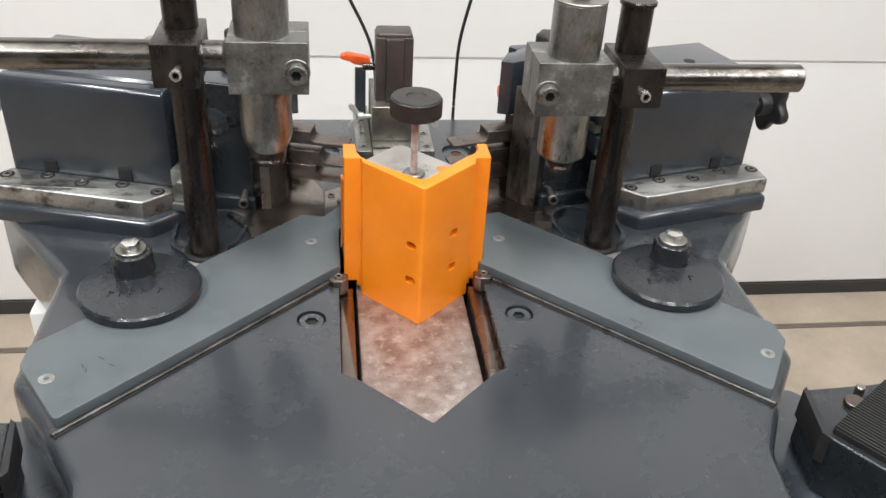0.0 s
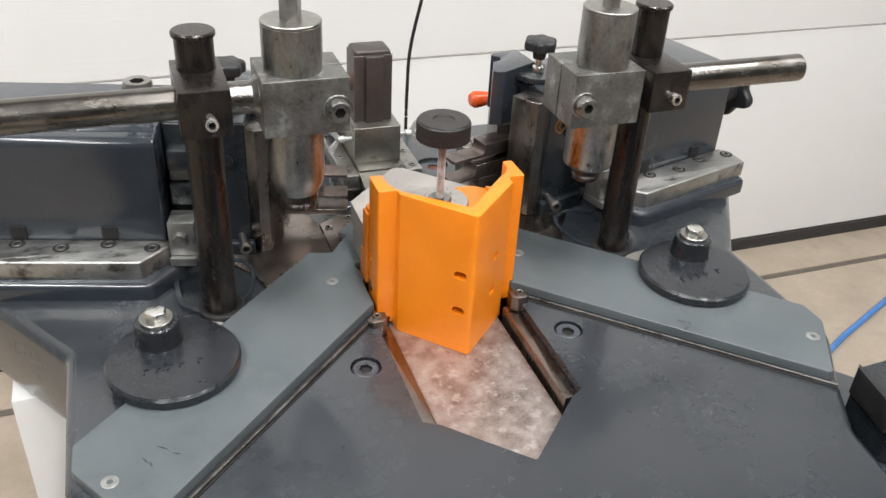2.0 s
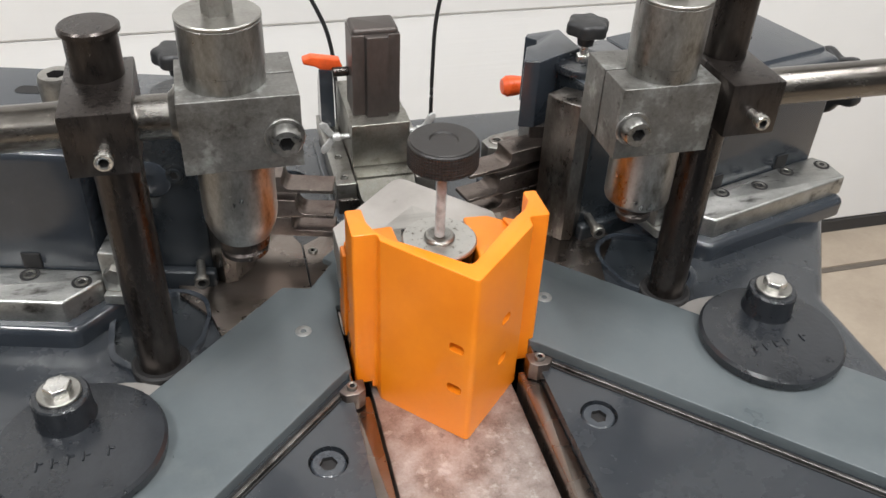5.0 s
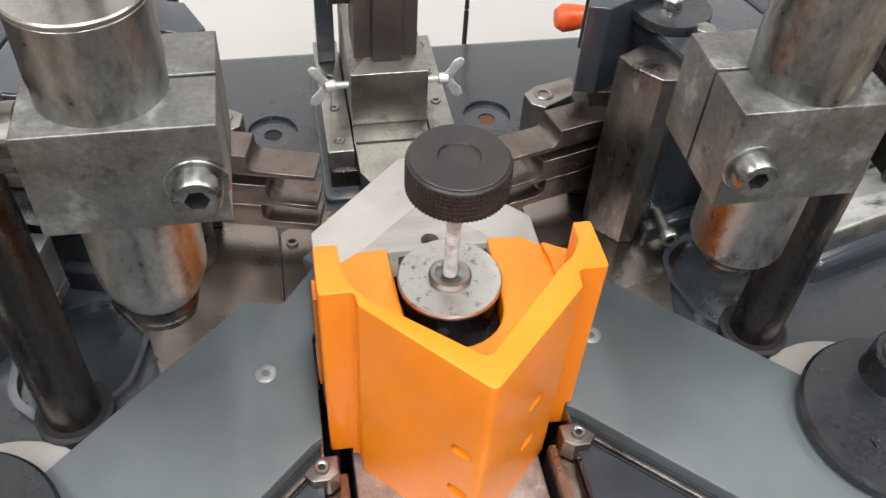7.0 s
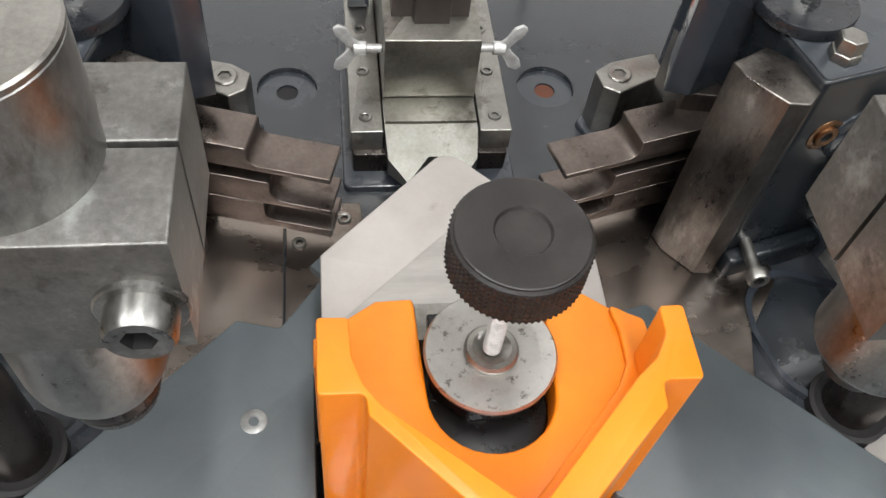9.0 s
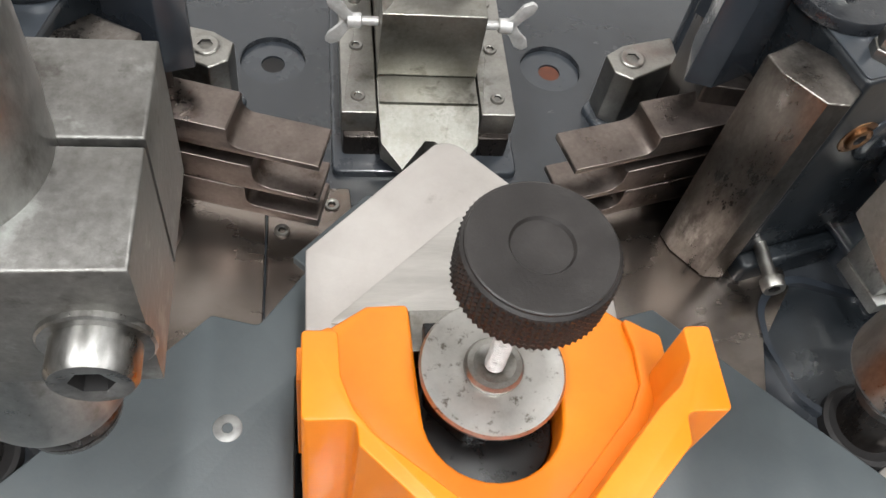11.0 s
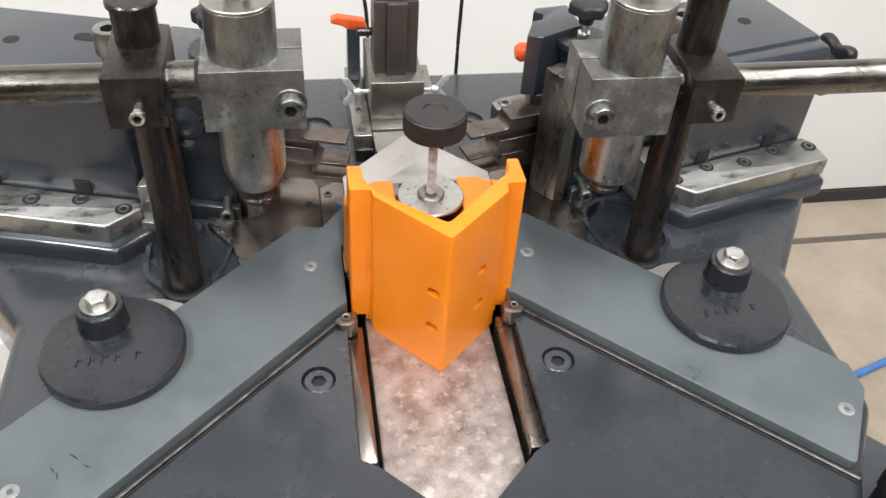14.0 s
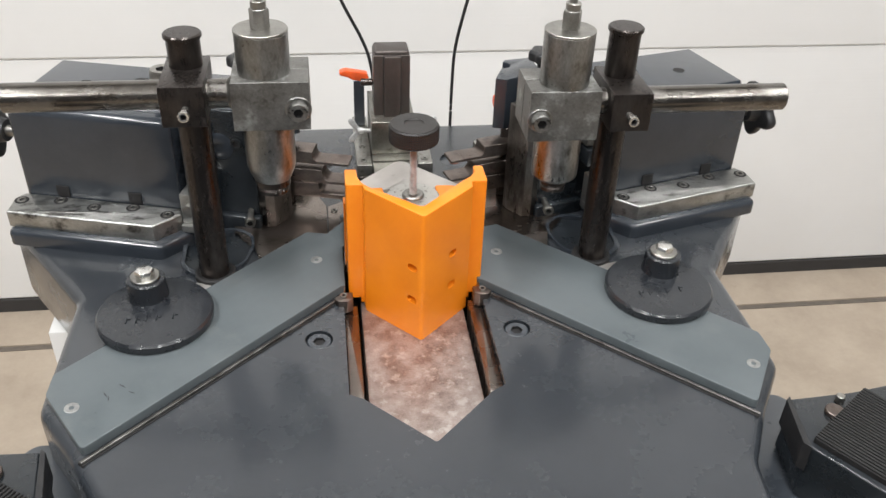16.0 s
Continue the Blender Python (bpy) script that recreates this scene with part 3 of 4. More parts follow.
for s in (1, -1):
    part("side_rim", mirrored(prism(fillet(rect(0.0862, 0.0884, 0.1825, 0.2442), 0.001), TOP - 0.03, -0.0065, 0.0008), s), M_BED, table, "worn brown steel rim")
# rim round the back of the pit, and the slot between the plates
part("pit_rim", join(*[prism(fillet(p, 0.0015), TOP - 0.02, -0.005, 0.0008) for p in (rect(-0.0853, -0.0735, 0.2445, 0.2823), rect(0.0735, 0.0853, 0.2445, 0.2823), rect(-0.0733, 0.0733, 0.2625, 0.2823))]), M_BED, table, "worn brown steel rim")
part("slot_bed", prism(rect(-0.004, 0.004, 0.287, 0.407), TOP, -0.006), M_BED, table, "dirty steel slot")

PLATE_Z = -0.038
part("lift_plate", prism(fillet(both([(0.002, -0.0715), (0.064, -0.0085), (0.0665, 0.002), (0.0665, 0.258)]), 0.003), -0.13, PLATE_Z, 0.0015), M_SLED, table, "pitted pinkish bare steel lift plate")

# ---- sliding block with its orange guard ----
sled = thing("sliding_block", (0.004, 0.25, PLATE_Z), "steel sliding block with an orange V-shaped guard and a black knob", "machine tool")
part("carrier", prism(fillet([(-0.062, 0.2), (0.067, 0.2), (0.067, 0.243), (-0.062, 0.243)], 0.002), PLATE_Z, 0.0335, 0.001), M_SLED, sled)
step_plan = [(-0.078, 0.238), (0.0815, 0.238), (0.0815, 0.32), (0.009, 0.3945), (-0.005, 0.3945), (-0.078, 0.3225)]
part("block_step", prism(fillet(step_plan, 0.002), 0.0012, 0.0338, 0.0008), M_ALU, sled, "milled steel block")
top_plan = [(-0.08, 0.238), (0.0835, 0.238), (0.0835, 0.3215), (0.0095, 0.397), (0.002, 0.4), (-0.0055, 0.398), (-0.08, 0.3245)]
HOLE = (0.0043, 0.3055)
part("top_plate", prism(fillet(top_plan, [0.002, 0.002, 0.002, 0.003, 0.004, 0.003, 0.002]), 0.0341, 0.064, 0.0008, holes=[circle(*HOLE, 0.0066, 24)]), M_ALU, sled, "pale milled steel plate with a hole")
part("plate_bore", rod(0.0064, 0.0345, 0.037, (*HOLE, 0), n=20), M_DARK, sled)
part("raised_pad", prism(fillet([(-0.069, 0.28), (0.004, 0.346), (0.0725, 0.28)], 0.0015), 0.0641, 0.0652, 0.0004, holes=[circle(*HOLE, 0.0066, 24)]), M_PAD, sled, "brushed raised pad")

guard_plan = [(0.0048, 0.1197), (0.0703, 0.183), (0.0713, 0.1962), (0.0905, 0.1957), (0.0903, 0.2345), (0.0785, 0.2345), (0.0782, 0.2194), (0.0714, 0.2078), (0.0602, 0.1985), (0.0055, 0.1415), (-0.0539, 0.1915), (-0.0615, 0.202), (-0.066, 0.2152), (-0.0667, 0.235), (-0.0812, 0.2355), (-0.0812, 0.1972), (-0.0606, 0.197), (-0.0598, 0.187)]
guard_round = [0.005, 0.003, 0.004, 0.003, 0.0025, 0.0025, 0.008, 0.009, 0.008, 0.0065, 0.008, 0.009, 0.01, 0.0025, 0.0025, 0.003, 0.004, 0.003]
GUARD_TOP, WING_FOOT = 0.1445, -0.024
shell = prism(fillet(guard_plan, guard_round, 4), PLATE_Z + 0.0003, GUARD_TOP, 0.0009)
shell.normal_update()
bmesh.ops.triangulate(shell, faces=[f for f in shell.faces if len(f.verts) > 4], ngon_method="EAR_CLIP")
guard = part("guard", shell, M_ORANGE, sled, "bright orange painted V-shaped guard", 40)
UX, UY, UR = 0.0033, 0.2187, 0.0322
u_arc = [(UX + UR * math.cos(a), UY + UR * math.sin(a)) for a in [-math.pi * k / 16 for k in range(17)]]
floor_plan = [(0.0055, 0.132), (0.066, 0.194), (0.0745, 0.204), (0.0803, 0.215), (0.0805, 0.235), (0.0897, 0.2365), (0.0897, 0.2545), (0.082, 0.2585), (0.0715, 0.265), (0.0605, 0.2735), (0.0372, 0.2752)] + u_arc + [(-0.0316, 0.2742), (-0.0515, 0.2735), (-0.066, 0.264), (-0.0805, 0.2545), (-0.0805, 0.2375), (-0.0685, 0.2365), (-0.067, 0.213), (-0.0625, 0.2), (-0.056, 0.1925)]
part("guard_floor", prism(fillet(floor_plan, [0.003] * 11 + [0.0] * 17 + [0.003] * 9), 0.0655, 0.095, 0.002), M_ORANGE, sled, "orange inner floor with a U-shaped cut-out", 40)
# raised shoulders between the floor and the walls, and the cheeks beside the block
shoulder = [(0.071, 0.2645), (0.0742, 0.247), (0.0738, 0.2285), (0.0668, 0.2155), (0.0245, 0.1705), (0.012, 0.158), (0.018, 0.151), (0.0655, 0.2), (0.0745, 0.2085), (0.0815, 0.22), (0.083, 0.236), (0.089, 0.24), (0.089, 0.254), (0.081, 0.258)]
part("shoulder", prism(fillet(shoulder, 0.004, 3), 0.0945, 0.0985, 0.001), M_ORANGE, guard, "", 60)
shoulder = [(-0.067, 0.2635), (-0.0655, 0.247), (-0.0632, 0.228), (-0.0585, 0.212), (-0.05, 0.199), (-0.0555, 0.1925), (-0.065, 0.203), (-0.07, 0.22), (-0.071, 0.237), (-0.08, 0.24), (-0.08, 0.254)]
part("shoulder", prism(fillet(shoulder, 0.004, 3), 0.0945, 0.0983, 0.001), M_ORANGE, guard, "", 60)
CHEEK = [(0.2357, 0.0012), (0.26, 0.0012), (0.264, 0.006), (0.264, 0.037), (0.2535, 0.0385), (0.2525, 0.0955), (0.2357, 0.0955)]
for x0, x1 in ((-0.0838, -0.0803), (0.0838, 0.0904)):
    part("cheek", moved(prism(fillet(CHEEK, 0.0015), x0, x1, 0.0008, 0.0008), Matrix(((0, 0, 1, 0), (1, 0, 0, 0), (0, 1, 0, 0), (0, 0, 0, 1)))), M_ORANGE, guard)
slots = []
wall_l, wall_r = Vector((-0.0646, 0.0673)).normalized(), Vector((0.0655, 0.0633)).normalized()
to_guard = Matrix.Translation(-ORG[guard.name])
for wdir, dist in ((wall_l, 0.0165), (wall_r, 0.057)):
    for z in (0.0655, 0.0185):
        p = Vector((0.0048, 0.1197)) + wdir * dist
        bm = prism(fillet(rect(-0.0074, 0.0074, -0.0048, 0.0048), 0.0046, 5), -0.03, 0.03)
        turn = Matrix.Rotation(math.atan2(wdir.y, wdir.x), 4, "Z") @ Matrix.Rotation(math.pi / 2, 4, "X")
        slots.append(moved(bm, to_guard @ Matrix.Translation((p.x, p.y, z)) @ turn))
for x0, x1 in ((-0.11, -0.0655), (0.0755, 0.11)):
    slots.append(moved(box(x0, x1, 0.1, 0.26, -0.09, WING_FOOT, 0), to_guard))
for x0, x1 in ((-0.0657, -0.0607), (0.0707, 0.0757)):
    slots.append(moved(box(x0, x1, 0.1, 0.26, -0.09, -0.0315, 0), to_guard))
slots.append(moved(box(0.0855, 0.11, 0.1, 0.26, -0.09, 0.0008, 0), to_guard))
slots.append(moved(rod(0.0062, -0.11, -0.074, (0, 0.226, 0.046), "x", n=20), to_guard))
bpy.context.view_layer.update()
cut(guard, [join(s_) for s_ in slots])
for x, way in ((-0.0812, "-x"), (0.0905, "x")):
    part("side_bolt", lathe([(0.0078, -0.002), (0.0078, 0.0006), (0.006, 0.0012), (0.0035, 0.001), (0.0033, -0.001), (0, -0.001)], 20, (x, 0.227, 0.004), way), M_BRONZE, guard, "brass-coloured side screw")
post_plan = [(UX + 0.031, 0.262), (UX + 0.031, 0.2265), (UX + 0.0225, 0.2115), (UX - 0.0125, 0.2115), (UX - 0.029, 0.229), (UX - 0.029, 0.262)]
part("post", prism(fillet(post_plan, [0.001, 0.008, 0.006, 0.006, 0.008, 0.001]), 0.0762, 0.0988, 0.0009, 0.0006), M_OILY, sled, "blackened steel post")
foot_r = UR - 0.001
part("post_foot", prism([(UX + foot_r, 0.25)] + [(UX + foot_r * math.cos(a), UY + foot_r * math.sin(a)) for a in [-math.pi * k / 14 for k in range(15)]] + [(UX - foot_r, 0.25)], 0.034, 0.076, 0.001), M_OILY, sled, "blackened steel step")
part("key_block", box(UX - 0.0345, UX + 0.034, 0.2503, 0.2722, 0.0656, 0.0925, 0.0008), M_STEEL, sled, "bare steel key below the washer")
AX = (0.0042, 0.2367, 0)
part("washer", lathe([(0.0075, 0.099), (0.0335, 0.099), (0.0339, 0.1015), (0.0328, 0.1028), (0.0075, 0.1028)], 56, AX), M_WASHER, sled, "large scratched steel washer")
part("small_washer", lathe([(0.0062, 0.1031), (0.0138, 0.1031), (0.0138, 0.1052), (0.0125, 0.1068), (0.0098, 0.1072), (0.0064, 0.1055)], 36, AX), M_STEEL, sled)
stud = []
for k in range(44):
    z = 0.096 + k * 0.002
    stud += [(0.0038, z), (0.0047, z + 0.0005), (0.0047, z + 0.001), (0.0038, z + 0.0015)]
part("stud", lathe([(0.004, 0.0955)] + stud + [(0.004, 0.185)], 22, AX), M_STUD, sled, "worn bright threaded stud", 12)
part("collar", lathe([(0.0058, 0.1705), (0.0092, 0.172), (0.0105, 0.1795), (0.006, 0.18)], 24, AX), M_BROWN, sled)


def knurled(r, z0, z1, at, n=140, rows=13):
    bm = bmesh.new()
    rings = []
    prof = [(r - 0.004, z0)] + [(r, z0 + 0.0012 + (z1 - z0 - 0.0036) * j / rows) for j in range(rows + 1)] + [(r - 0.0012, z1 - 0.0012), (r - 0.0014, z1 - 0.0004), (r - 0.002, z1), (0.0125, z1), (0.0115, z1 - 0.0014), (0, z1 - 0.0012)]
    for j, (rad, z) in enumerate(prof):
        if rad == 0:
            rings.append([bm.verts.new((0, 0, z))] * n)
            continue
        rough_row = 1 <= j <= rows + 1
        rings.append([bm.verts.new(((rad + (0.001 if rough_row and i % 2 and j % 2 else 0)) * math.cos(2 * math.pi * i / n), (rad + (0.001 if rough_row and i % 2 and j % 2 else 0)) * math.sin(2 * math.pi * i / n), z)) for i in range(n)])
    for lo, hi in zip(rings, rings[1:]):
        for i in range(n):
            vs = [lo[i - 1], lo[i], hi[i], hi[i - 1]]
            if hi[i] == hi[i - 1]:
                vs = vs[:3]
            bm.faces.new(vs)
    bm.faces.new(list(reversed(rings[0])))
    bmesh.ops.translate(bm, verts=bm.verts[:], vec=at)
    return bm


part("knob", knurled(0.0298, 0.1805, 0.2042, AX), M_KNURL, sled, "black knurled clamping knob", 20)

# ---- clamp stands ----
def clamp_stand(s, zc, bar_end, blk, bz, cyl, ztop, zbot, bar_y):
    """A column with a collar, a cross bar and a clamp cylinder; zc is the collar's middle."""
    st = thing("clamp_stand", (s * 0.252, 0.243, TOP), "brown steel column with cross bar and worn steel clamp cylinder", "machine clamp", "clamp stands")
    cx, cy = s * 0.253, 0.244
    ct = 0.318
    part("column", rod(0.0187, TOP + 0.006, ct - 0.004, (cx, cy, 0), n=40), M_BROWN, st, "browned steel round column")
    part("cap", lathe([(0.019, ct - 0.0055), (0.0212, ct - 0.0045), (0.0212, ct - 0.001), (0.0195, ct + 0.0005), (0, ct + 0.0008)], 40, (cx, cy, 0)), M_BROWN, st)
    y0 = bar_y - 0.034
    col = part("collar", box(cx - 0.024, cx + 0.024, y0, cy + 0.026, zc - 0.0235, zc + 0.0235, 0.0012), M_BROWN, st, "browned steel square collar")
    placed("collar_screw", ME_SOCK_B, col, (cx - s * 0.003, y0 - 0.011, zc - 0.002), FWD, "bright zinc socket screw")
    xi = blk[0] if s > 0 else blk[1]
    edge = blk[1] if s > 0 else blk[0]
    x0, x1 = sorted((bar_end, edge - s * 0.012))
    part("bar", rod(0.0163, x0, x1, (0, bar_y, zc + 0.001), "x", 0.0016, 40), M_BAR, st, "polished round cross bar")
    part("weld", lathe([(0.0163, 0), (0.0178, 0.002), (0.0215, 0.0055), (0.0215, 0.0075)], 32, (edge + s * 0.006, bar_y, zc + 0.001), "-x" if s > 0 else "x"), M_STEEL, st)
    bx0, bx1 = blk
    yb0, yb1, ys = bar_y - 0.037, bar_y + 0.0345, bar_y - 0.0015
    slit_x = cyl[0] - s * 0.024
    if s > 0:
        plan = [(bx0, yb0), (bx1, yb0), (bx1, yb1), (bx0, yb1), (bx0, ys + 0.0022), (slit_x, ys + 0.0022), (slit_x, ys), (bx0, ys)]
    else:
        plan = [(bx0, yb0), (bx1, yb0), (bx1, ys), (slit_x, ys), (slit_x, ys + 0.0022), (bx1, ys + 0.0022), (bx1, yb1), (bx0, yb1)]
    block = part("cylinder_block", prism(plan, bz[0], bz[1], 0.0011, 0.0011), M_BLOCK, st, "stained grey steel clamp block with a slit")
    placed("block_screw", ME_SOCK_L, block, (xi + s * 0.0125, yb0, (bz[0] + bz[1]) / 2 - 0.003), FWD)
    foot = [(0.0212, zbot), (0.0228, zbot + 0.003), (0.0262, zbot + 0.011), (0.0279, zbot + 0.017), (0.0285, zbot + 0.023)] if s < 0 else [(0.0235, zbot), (0.0275, zbot + 0.003), (0.0285, zbot + 0.006)]
    cylo = part("cylinder", lathe(foot + [(0.0285, bz[1] + 0.012), (0.0291, bz[1] + 0.0125), (0.0291, ztop - 0.0035), (0.028, ztop - 0.0025)], 48, (*cyl, 0)), M_CYL, st, "worn bright steel clamp cylinder")
    part("end_cap", lathe([(0.0293, ztop - 0.0025), (0.0293, ztop - 0.0008), (0.0285, ztop), (0, ztop)], 48, (*cyl, 0)), M_STEEL, cylo)
    wide = 1.0 if s < 0 else 0.82
    part("nose", lathe([(wide * r, zbot + z) for r, z in ((0.0145, -0.0185), (0.0185, -0.017), (0.0192, -0.0125), (0.0182, -0.0115), (0.0196, -0.0105), (0.0186, -0.0092), (0.0205, -0.0078), (0.0208, -0.003), (0.02, 0.0004))], 36, (*cyl, 0)), M_BROWN, cylo, "dark steel piston nose")
    fit_ = part("fitting", join(prism([(cyl[0] + 0.0105 * math.cos(math.pi / 3 * k), cyl[1] + 0.0105 * math.sin(math.pi / 3 * k)) for k in range(6)], ztop, ztop + 0.022, 0.002), rod(0.0085, ztop + 0.022, ztop + 0.03, (*cyl, 0), n=20)), M_STEEL, cylo, "hexagon hose fitting")
    bend = curve_pts([(cyl[0], cyl[1], ztop + 0.028), (cyl[0] - 0.002, cyl[1] + 0.002, ztop + 0.04), (cyl[0] - 0.018, cyl[1] + 0.012, ztop + 0.052), (cyl[0] - 0.03, cyl[1] + 0.03, ztop + 0.075), (cyl[0] - 0.03, cyl[1] + 0.1, ztop + 0.16)], 8)
    part("hose", tube(bend, 0.0045), M_STEEL, cylo, "braided steel hose")
    return st


clamp_stand(-1, 0.2575, -0.446, (-0.2005, -0.117), (0.229, 0.286), (-0.1655, 0.2085), 0.335, 0.154, 0.2135)
clamp_stand(1, 0.2355, 0.455, (0.1305, 0.2135), (0.2035, 0.2655), (0.1755, 0.2085), 0.329, 0.142, 0.2165)

# ---- support discs ----
def support_disc(s):
    d = thing("support_disc", (s * 0.316, 0.15, 0), "black painted cast disc with an off-centre hub and bright bolt", "machine part", "support discs")
    c, h = (s * 0.3125, 0.144, 0), (s * 0.324, 0.174, 0)
    disc = part("disc", lathe([(0.064, 0.0006), (0.0672, 0.002), (0.068, 0.0105), (0.0655, 0.0135), (0.05, 0.0145), (0, 0.015)], 64, c), M_DISC, d, "rough black painted disc")
    for k in range(5):
        a, b = s * 0.312 - 0.028 + 0.0115 * k + (0.007 if k == 4 else 0), 0.119 + 0.0012 * k
        mark = join(box(a - 0.0035, a - 0.0015, b, b + 0.0095, 0.014, 0.0162, 0.0006), box(a - 0.0012, a + 0.0025, b + (0.0045 if k % 2 else 0.0065), b + (0.0065 if k % 2 else 0.0085), 0.014, 0.016, 0.0006))
        part("cast_mark", mark, M_DISC, disc)
    part("hub", lathe([(0.0245, 0.0148), (0.0235, 0.018), (0.0228, 0.039), (0.0215, 0.0405), (0, 0.0405)], 40, h), M_DISC, d, "glossy black hub")
    part("washer", lathe([(0.0172, 0.0408), (0.0172, 0.0432), (0.0165, 0.0438), (0, 0.0438)], 36, h), M_STEEL, d)
    part("bolt", moved(hex_bolt(0.0112, 0.0082), Matrix.Translation((h[0], h[1], 0.044))), M_BRIGHT, d, "bright zinc hexagon bolt")


support_disc(1)
support_disc(-1)

# ---- crimping heads ----
def head(s):
    hd = thing("crimping_head", (s * 0.3185, 0.4, TOP), "dark blue-grey crimping head with housing, steel rail and stacked jaws", "machine head", "crimping heads")
    L = Matrix.Translation((0.3185, 0.327, 0)) @ Matrix.Rotation(radians(15), 4, "Z")

    def loc(bm):
        return mirrored(moved(bm, L), s)

    def world_at(u, v, z):
        p = L @ Vector((u, v, z))
        return (s * p.x, p.y, p.z)

    zrot = s * radians(15)
    part("foot", loc(prism(fillet([(-0.034, 0.004), (-0.004, -0.043), (0.211, -0.043), (0.219, 0.01), (0.219, 0.17), (-0.034, 0.17)], 0.012, 4), TOP, 0.0095, 0.007)), M_HEAD, hd, "glossy dark blue cast foot")
    rail = part("rail", loc(prism(fillet([(-0.018, 0.004), (0.008, -0.031), (0.213, -0.031), (0.22, 0.004), (0.212, 0.0198), (-0.018, 0.0198)], 0.002), 0.0098, 0.033, 0.003)), M_RAIL, hd, "oil-stained bare steel rail")
    for k in range(5):
        u, v = 0.0518 * k, 0.0085 if k % 2 else 0.0
        placed("rail_screw", ME_SOCK, rail, world_at(u, v, 0.0285), (0, 0, zrot))
        # flat dark ring that paints the shade of a counterbore
        part("screw_seat_shade", mirrored(moved(lathe([(0.0094, 0.0331), (0.0094, 0.0334), (0.0066, 0.0333), (0.0064, 0.0325)], 24), L @ Matrix.Translation((u, v, 0))), s), M_DARK, rail)
        if k % 2:
            # dark tab on the wall, coloured as the shade of a recess
            part("relief", loc(join(prism(fillet(rect(u - 0.009, u + 0.009, 0.0178, 0.0206), 0.001), 0.034, 0.05))), M_DARK, hd)
    arc = [(0.0202 + 0.011 * (1 - math.cos(a)), 0.1515 + 0.011 * math.sin(a)) for a in [math.pi / 2 * k / 5 for k in range(6)]]
    prof = [(0.0202, 0.0336)] + arc + [(0.0425, 0.163), (0.0455, 0.1665), (0.048, 0.167), (0.172, 0.167), (0.172, 0.0098), (0.0202, 0.0098)]
    ext = Matrix(((0, 0, 1, 0), (1, 0, 0, 0), (0, 1, 0, 0), (0, 0, 0, 1)))
    housing = part("housing", loc(moved(prism(prof, -0.012, 0.211, 0.006, 0.003), ext)), M_HEAD, hd, "glossy dark blue-grey painted housing")
    # dark discs and a slot patch painted on top as shaded openings
    for u, v, r in ((0.14, 0.105, 0.0085), (0.02, 0.14, 0.008)):
        part("top_hole_shade", mirrored(moved(lathe([(r, 0.1665), (r, 0.1673), (r - 0.001, 0.1674), (0, 0.1674)], 20), L @ Matrix.Translation((u, v, 0))), s), M_DARK, housing)
    part("top_slot_shade", loc(prism(fillet(rect(0.045, 0.078, 0.118, 0.134), 0.0078, 5), 0.1665, 0.1675)), M_DARK, housing)
    part("allen_bolt", mirrored(moved(join(rod(0.0125, 0, 0.0205, n=24), moved(cap_screw(0.0168, 0.026, 0.0085), Matrix.Translation((0, 0, 0.021)))), L @ Matrix.Translation((0.008, 0.068, 0.1672))), s), M_STEEL, hd, "large socket head bolt")
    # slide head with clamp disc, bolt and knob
    # shade is put into the dark body colour
    part("slide_head", loc(prism(fillet(rect(-0.108, -0.0135, 0.0605, 0.172), 0.004), 0.0, 0.1655, 0.0025)), M_SLIDE, hd, "dark painted slide head with shade put into its colour")
    # added paler sheet that paints the top as lit
    part("lit_top_sheet", loc(prism(fillet(rect(-0.1065, -0.015, 0.0625, 0.1705), 0.003), 0.1656, 0.1664, 0.0003)), M_CAST, hd, "thin blue-grey sheet coloured as the lit top face")
    part("slide_foot", loc(prism(fillet(rect(-0.112, -0.036, 0.048, 0.0604), 0.004), TOP + 0.001, 0.01, 0.003)), M_SLIDE, hd)
    part("side_boss", mirrored(moved(lathe([(0.02, 0), (0.02, 0.0015), (0.017, 0.003), (0.006, 0.003), (0.006, 0.001), (0, 0.001)], 28), L @ Matrix.Translation((-0.06, 0.0605, 0.112)) @ Matrix.Rotation(math.pi / 2, 4, "X")), s), M_HEAD, hd)
    for k, (z0, z1, v0) in enumerate(((0.072, 0.098, 0.034), (0.1, 0.114, 0.042), (0.116, 0.141, 0.036))):
        part("guide_step", loc(box(-0.046, -0.0205, v0, 0.0603, z0, z1, 0.002)), M_SLIDE if k != 1 else M_BLOCK, hd)
    part("face_bolt", mirrored(moved(join(lathe([(0.012, -0.001), (0.012, 0.0006), (0.0085, 0.0008), (0.0083, -0.0005)], 24), cap_screw(0.0078, 0.003)), L @ Matrix.Translation((-0.084, 0.0604, 0.118)) @ Matrix.Rotation(math.pi / 2, 4, "X")), s), M_BRONZE if s > 0 else M_SLIDE, hd, "brownish socket screw in the slide head" if s > 0 else "")
    blk = part("stop_block", loc(join(box(-0.05, -0.0192, 0.002, 0.034, 0.021, 0.066, 0.002), box(-0.05, -0.0192, -0.004, 0.034, 0.0098, 0.0205, 0.001))), M_RAIL, hd, "worn steel stop block")
    part("stop_bolt", mirrored(moved(hex_bolt(0.0095, 0.008), L @ Matrix.Translation((-0.0335, 0.0018, 0.045)) @ Matrix.Rotation(math.pi / 2, 4, "X")), s), M_STEEL, blk)
    dc = (0.206, 0.421)
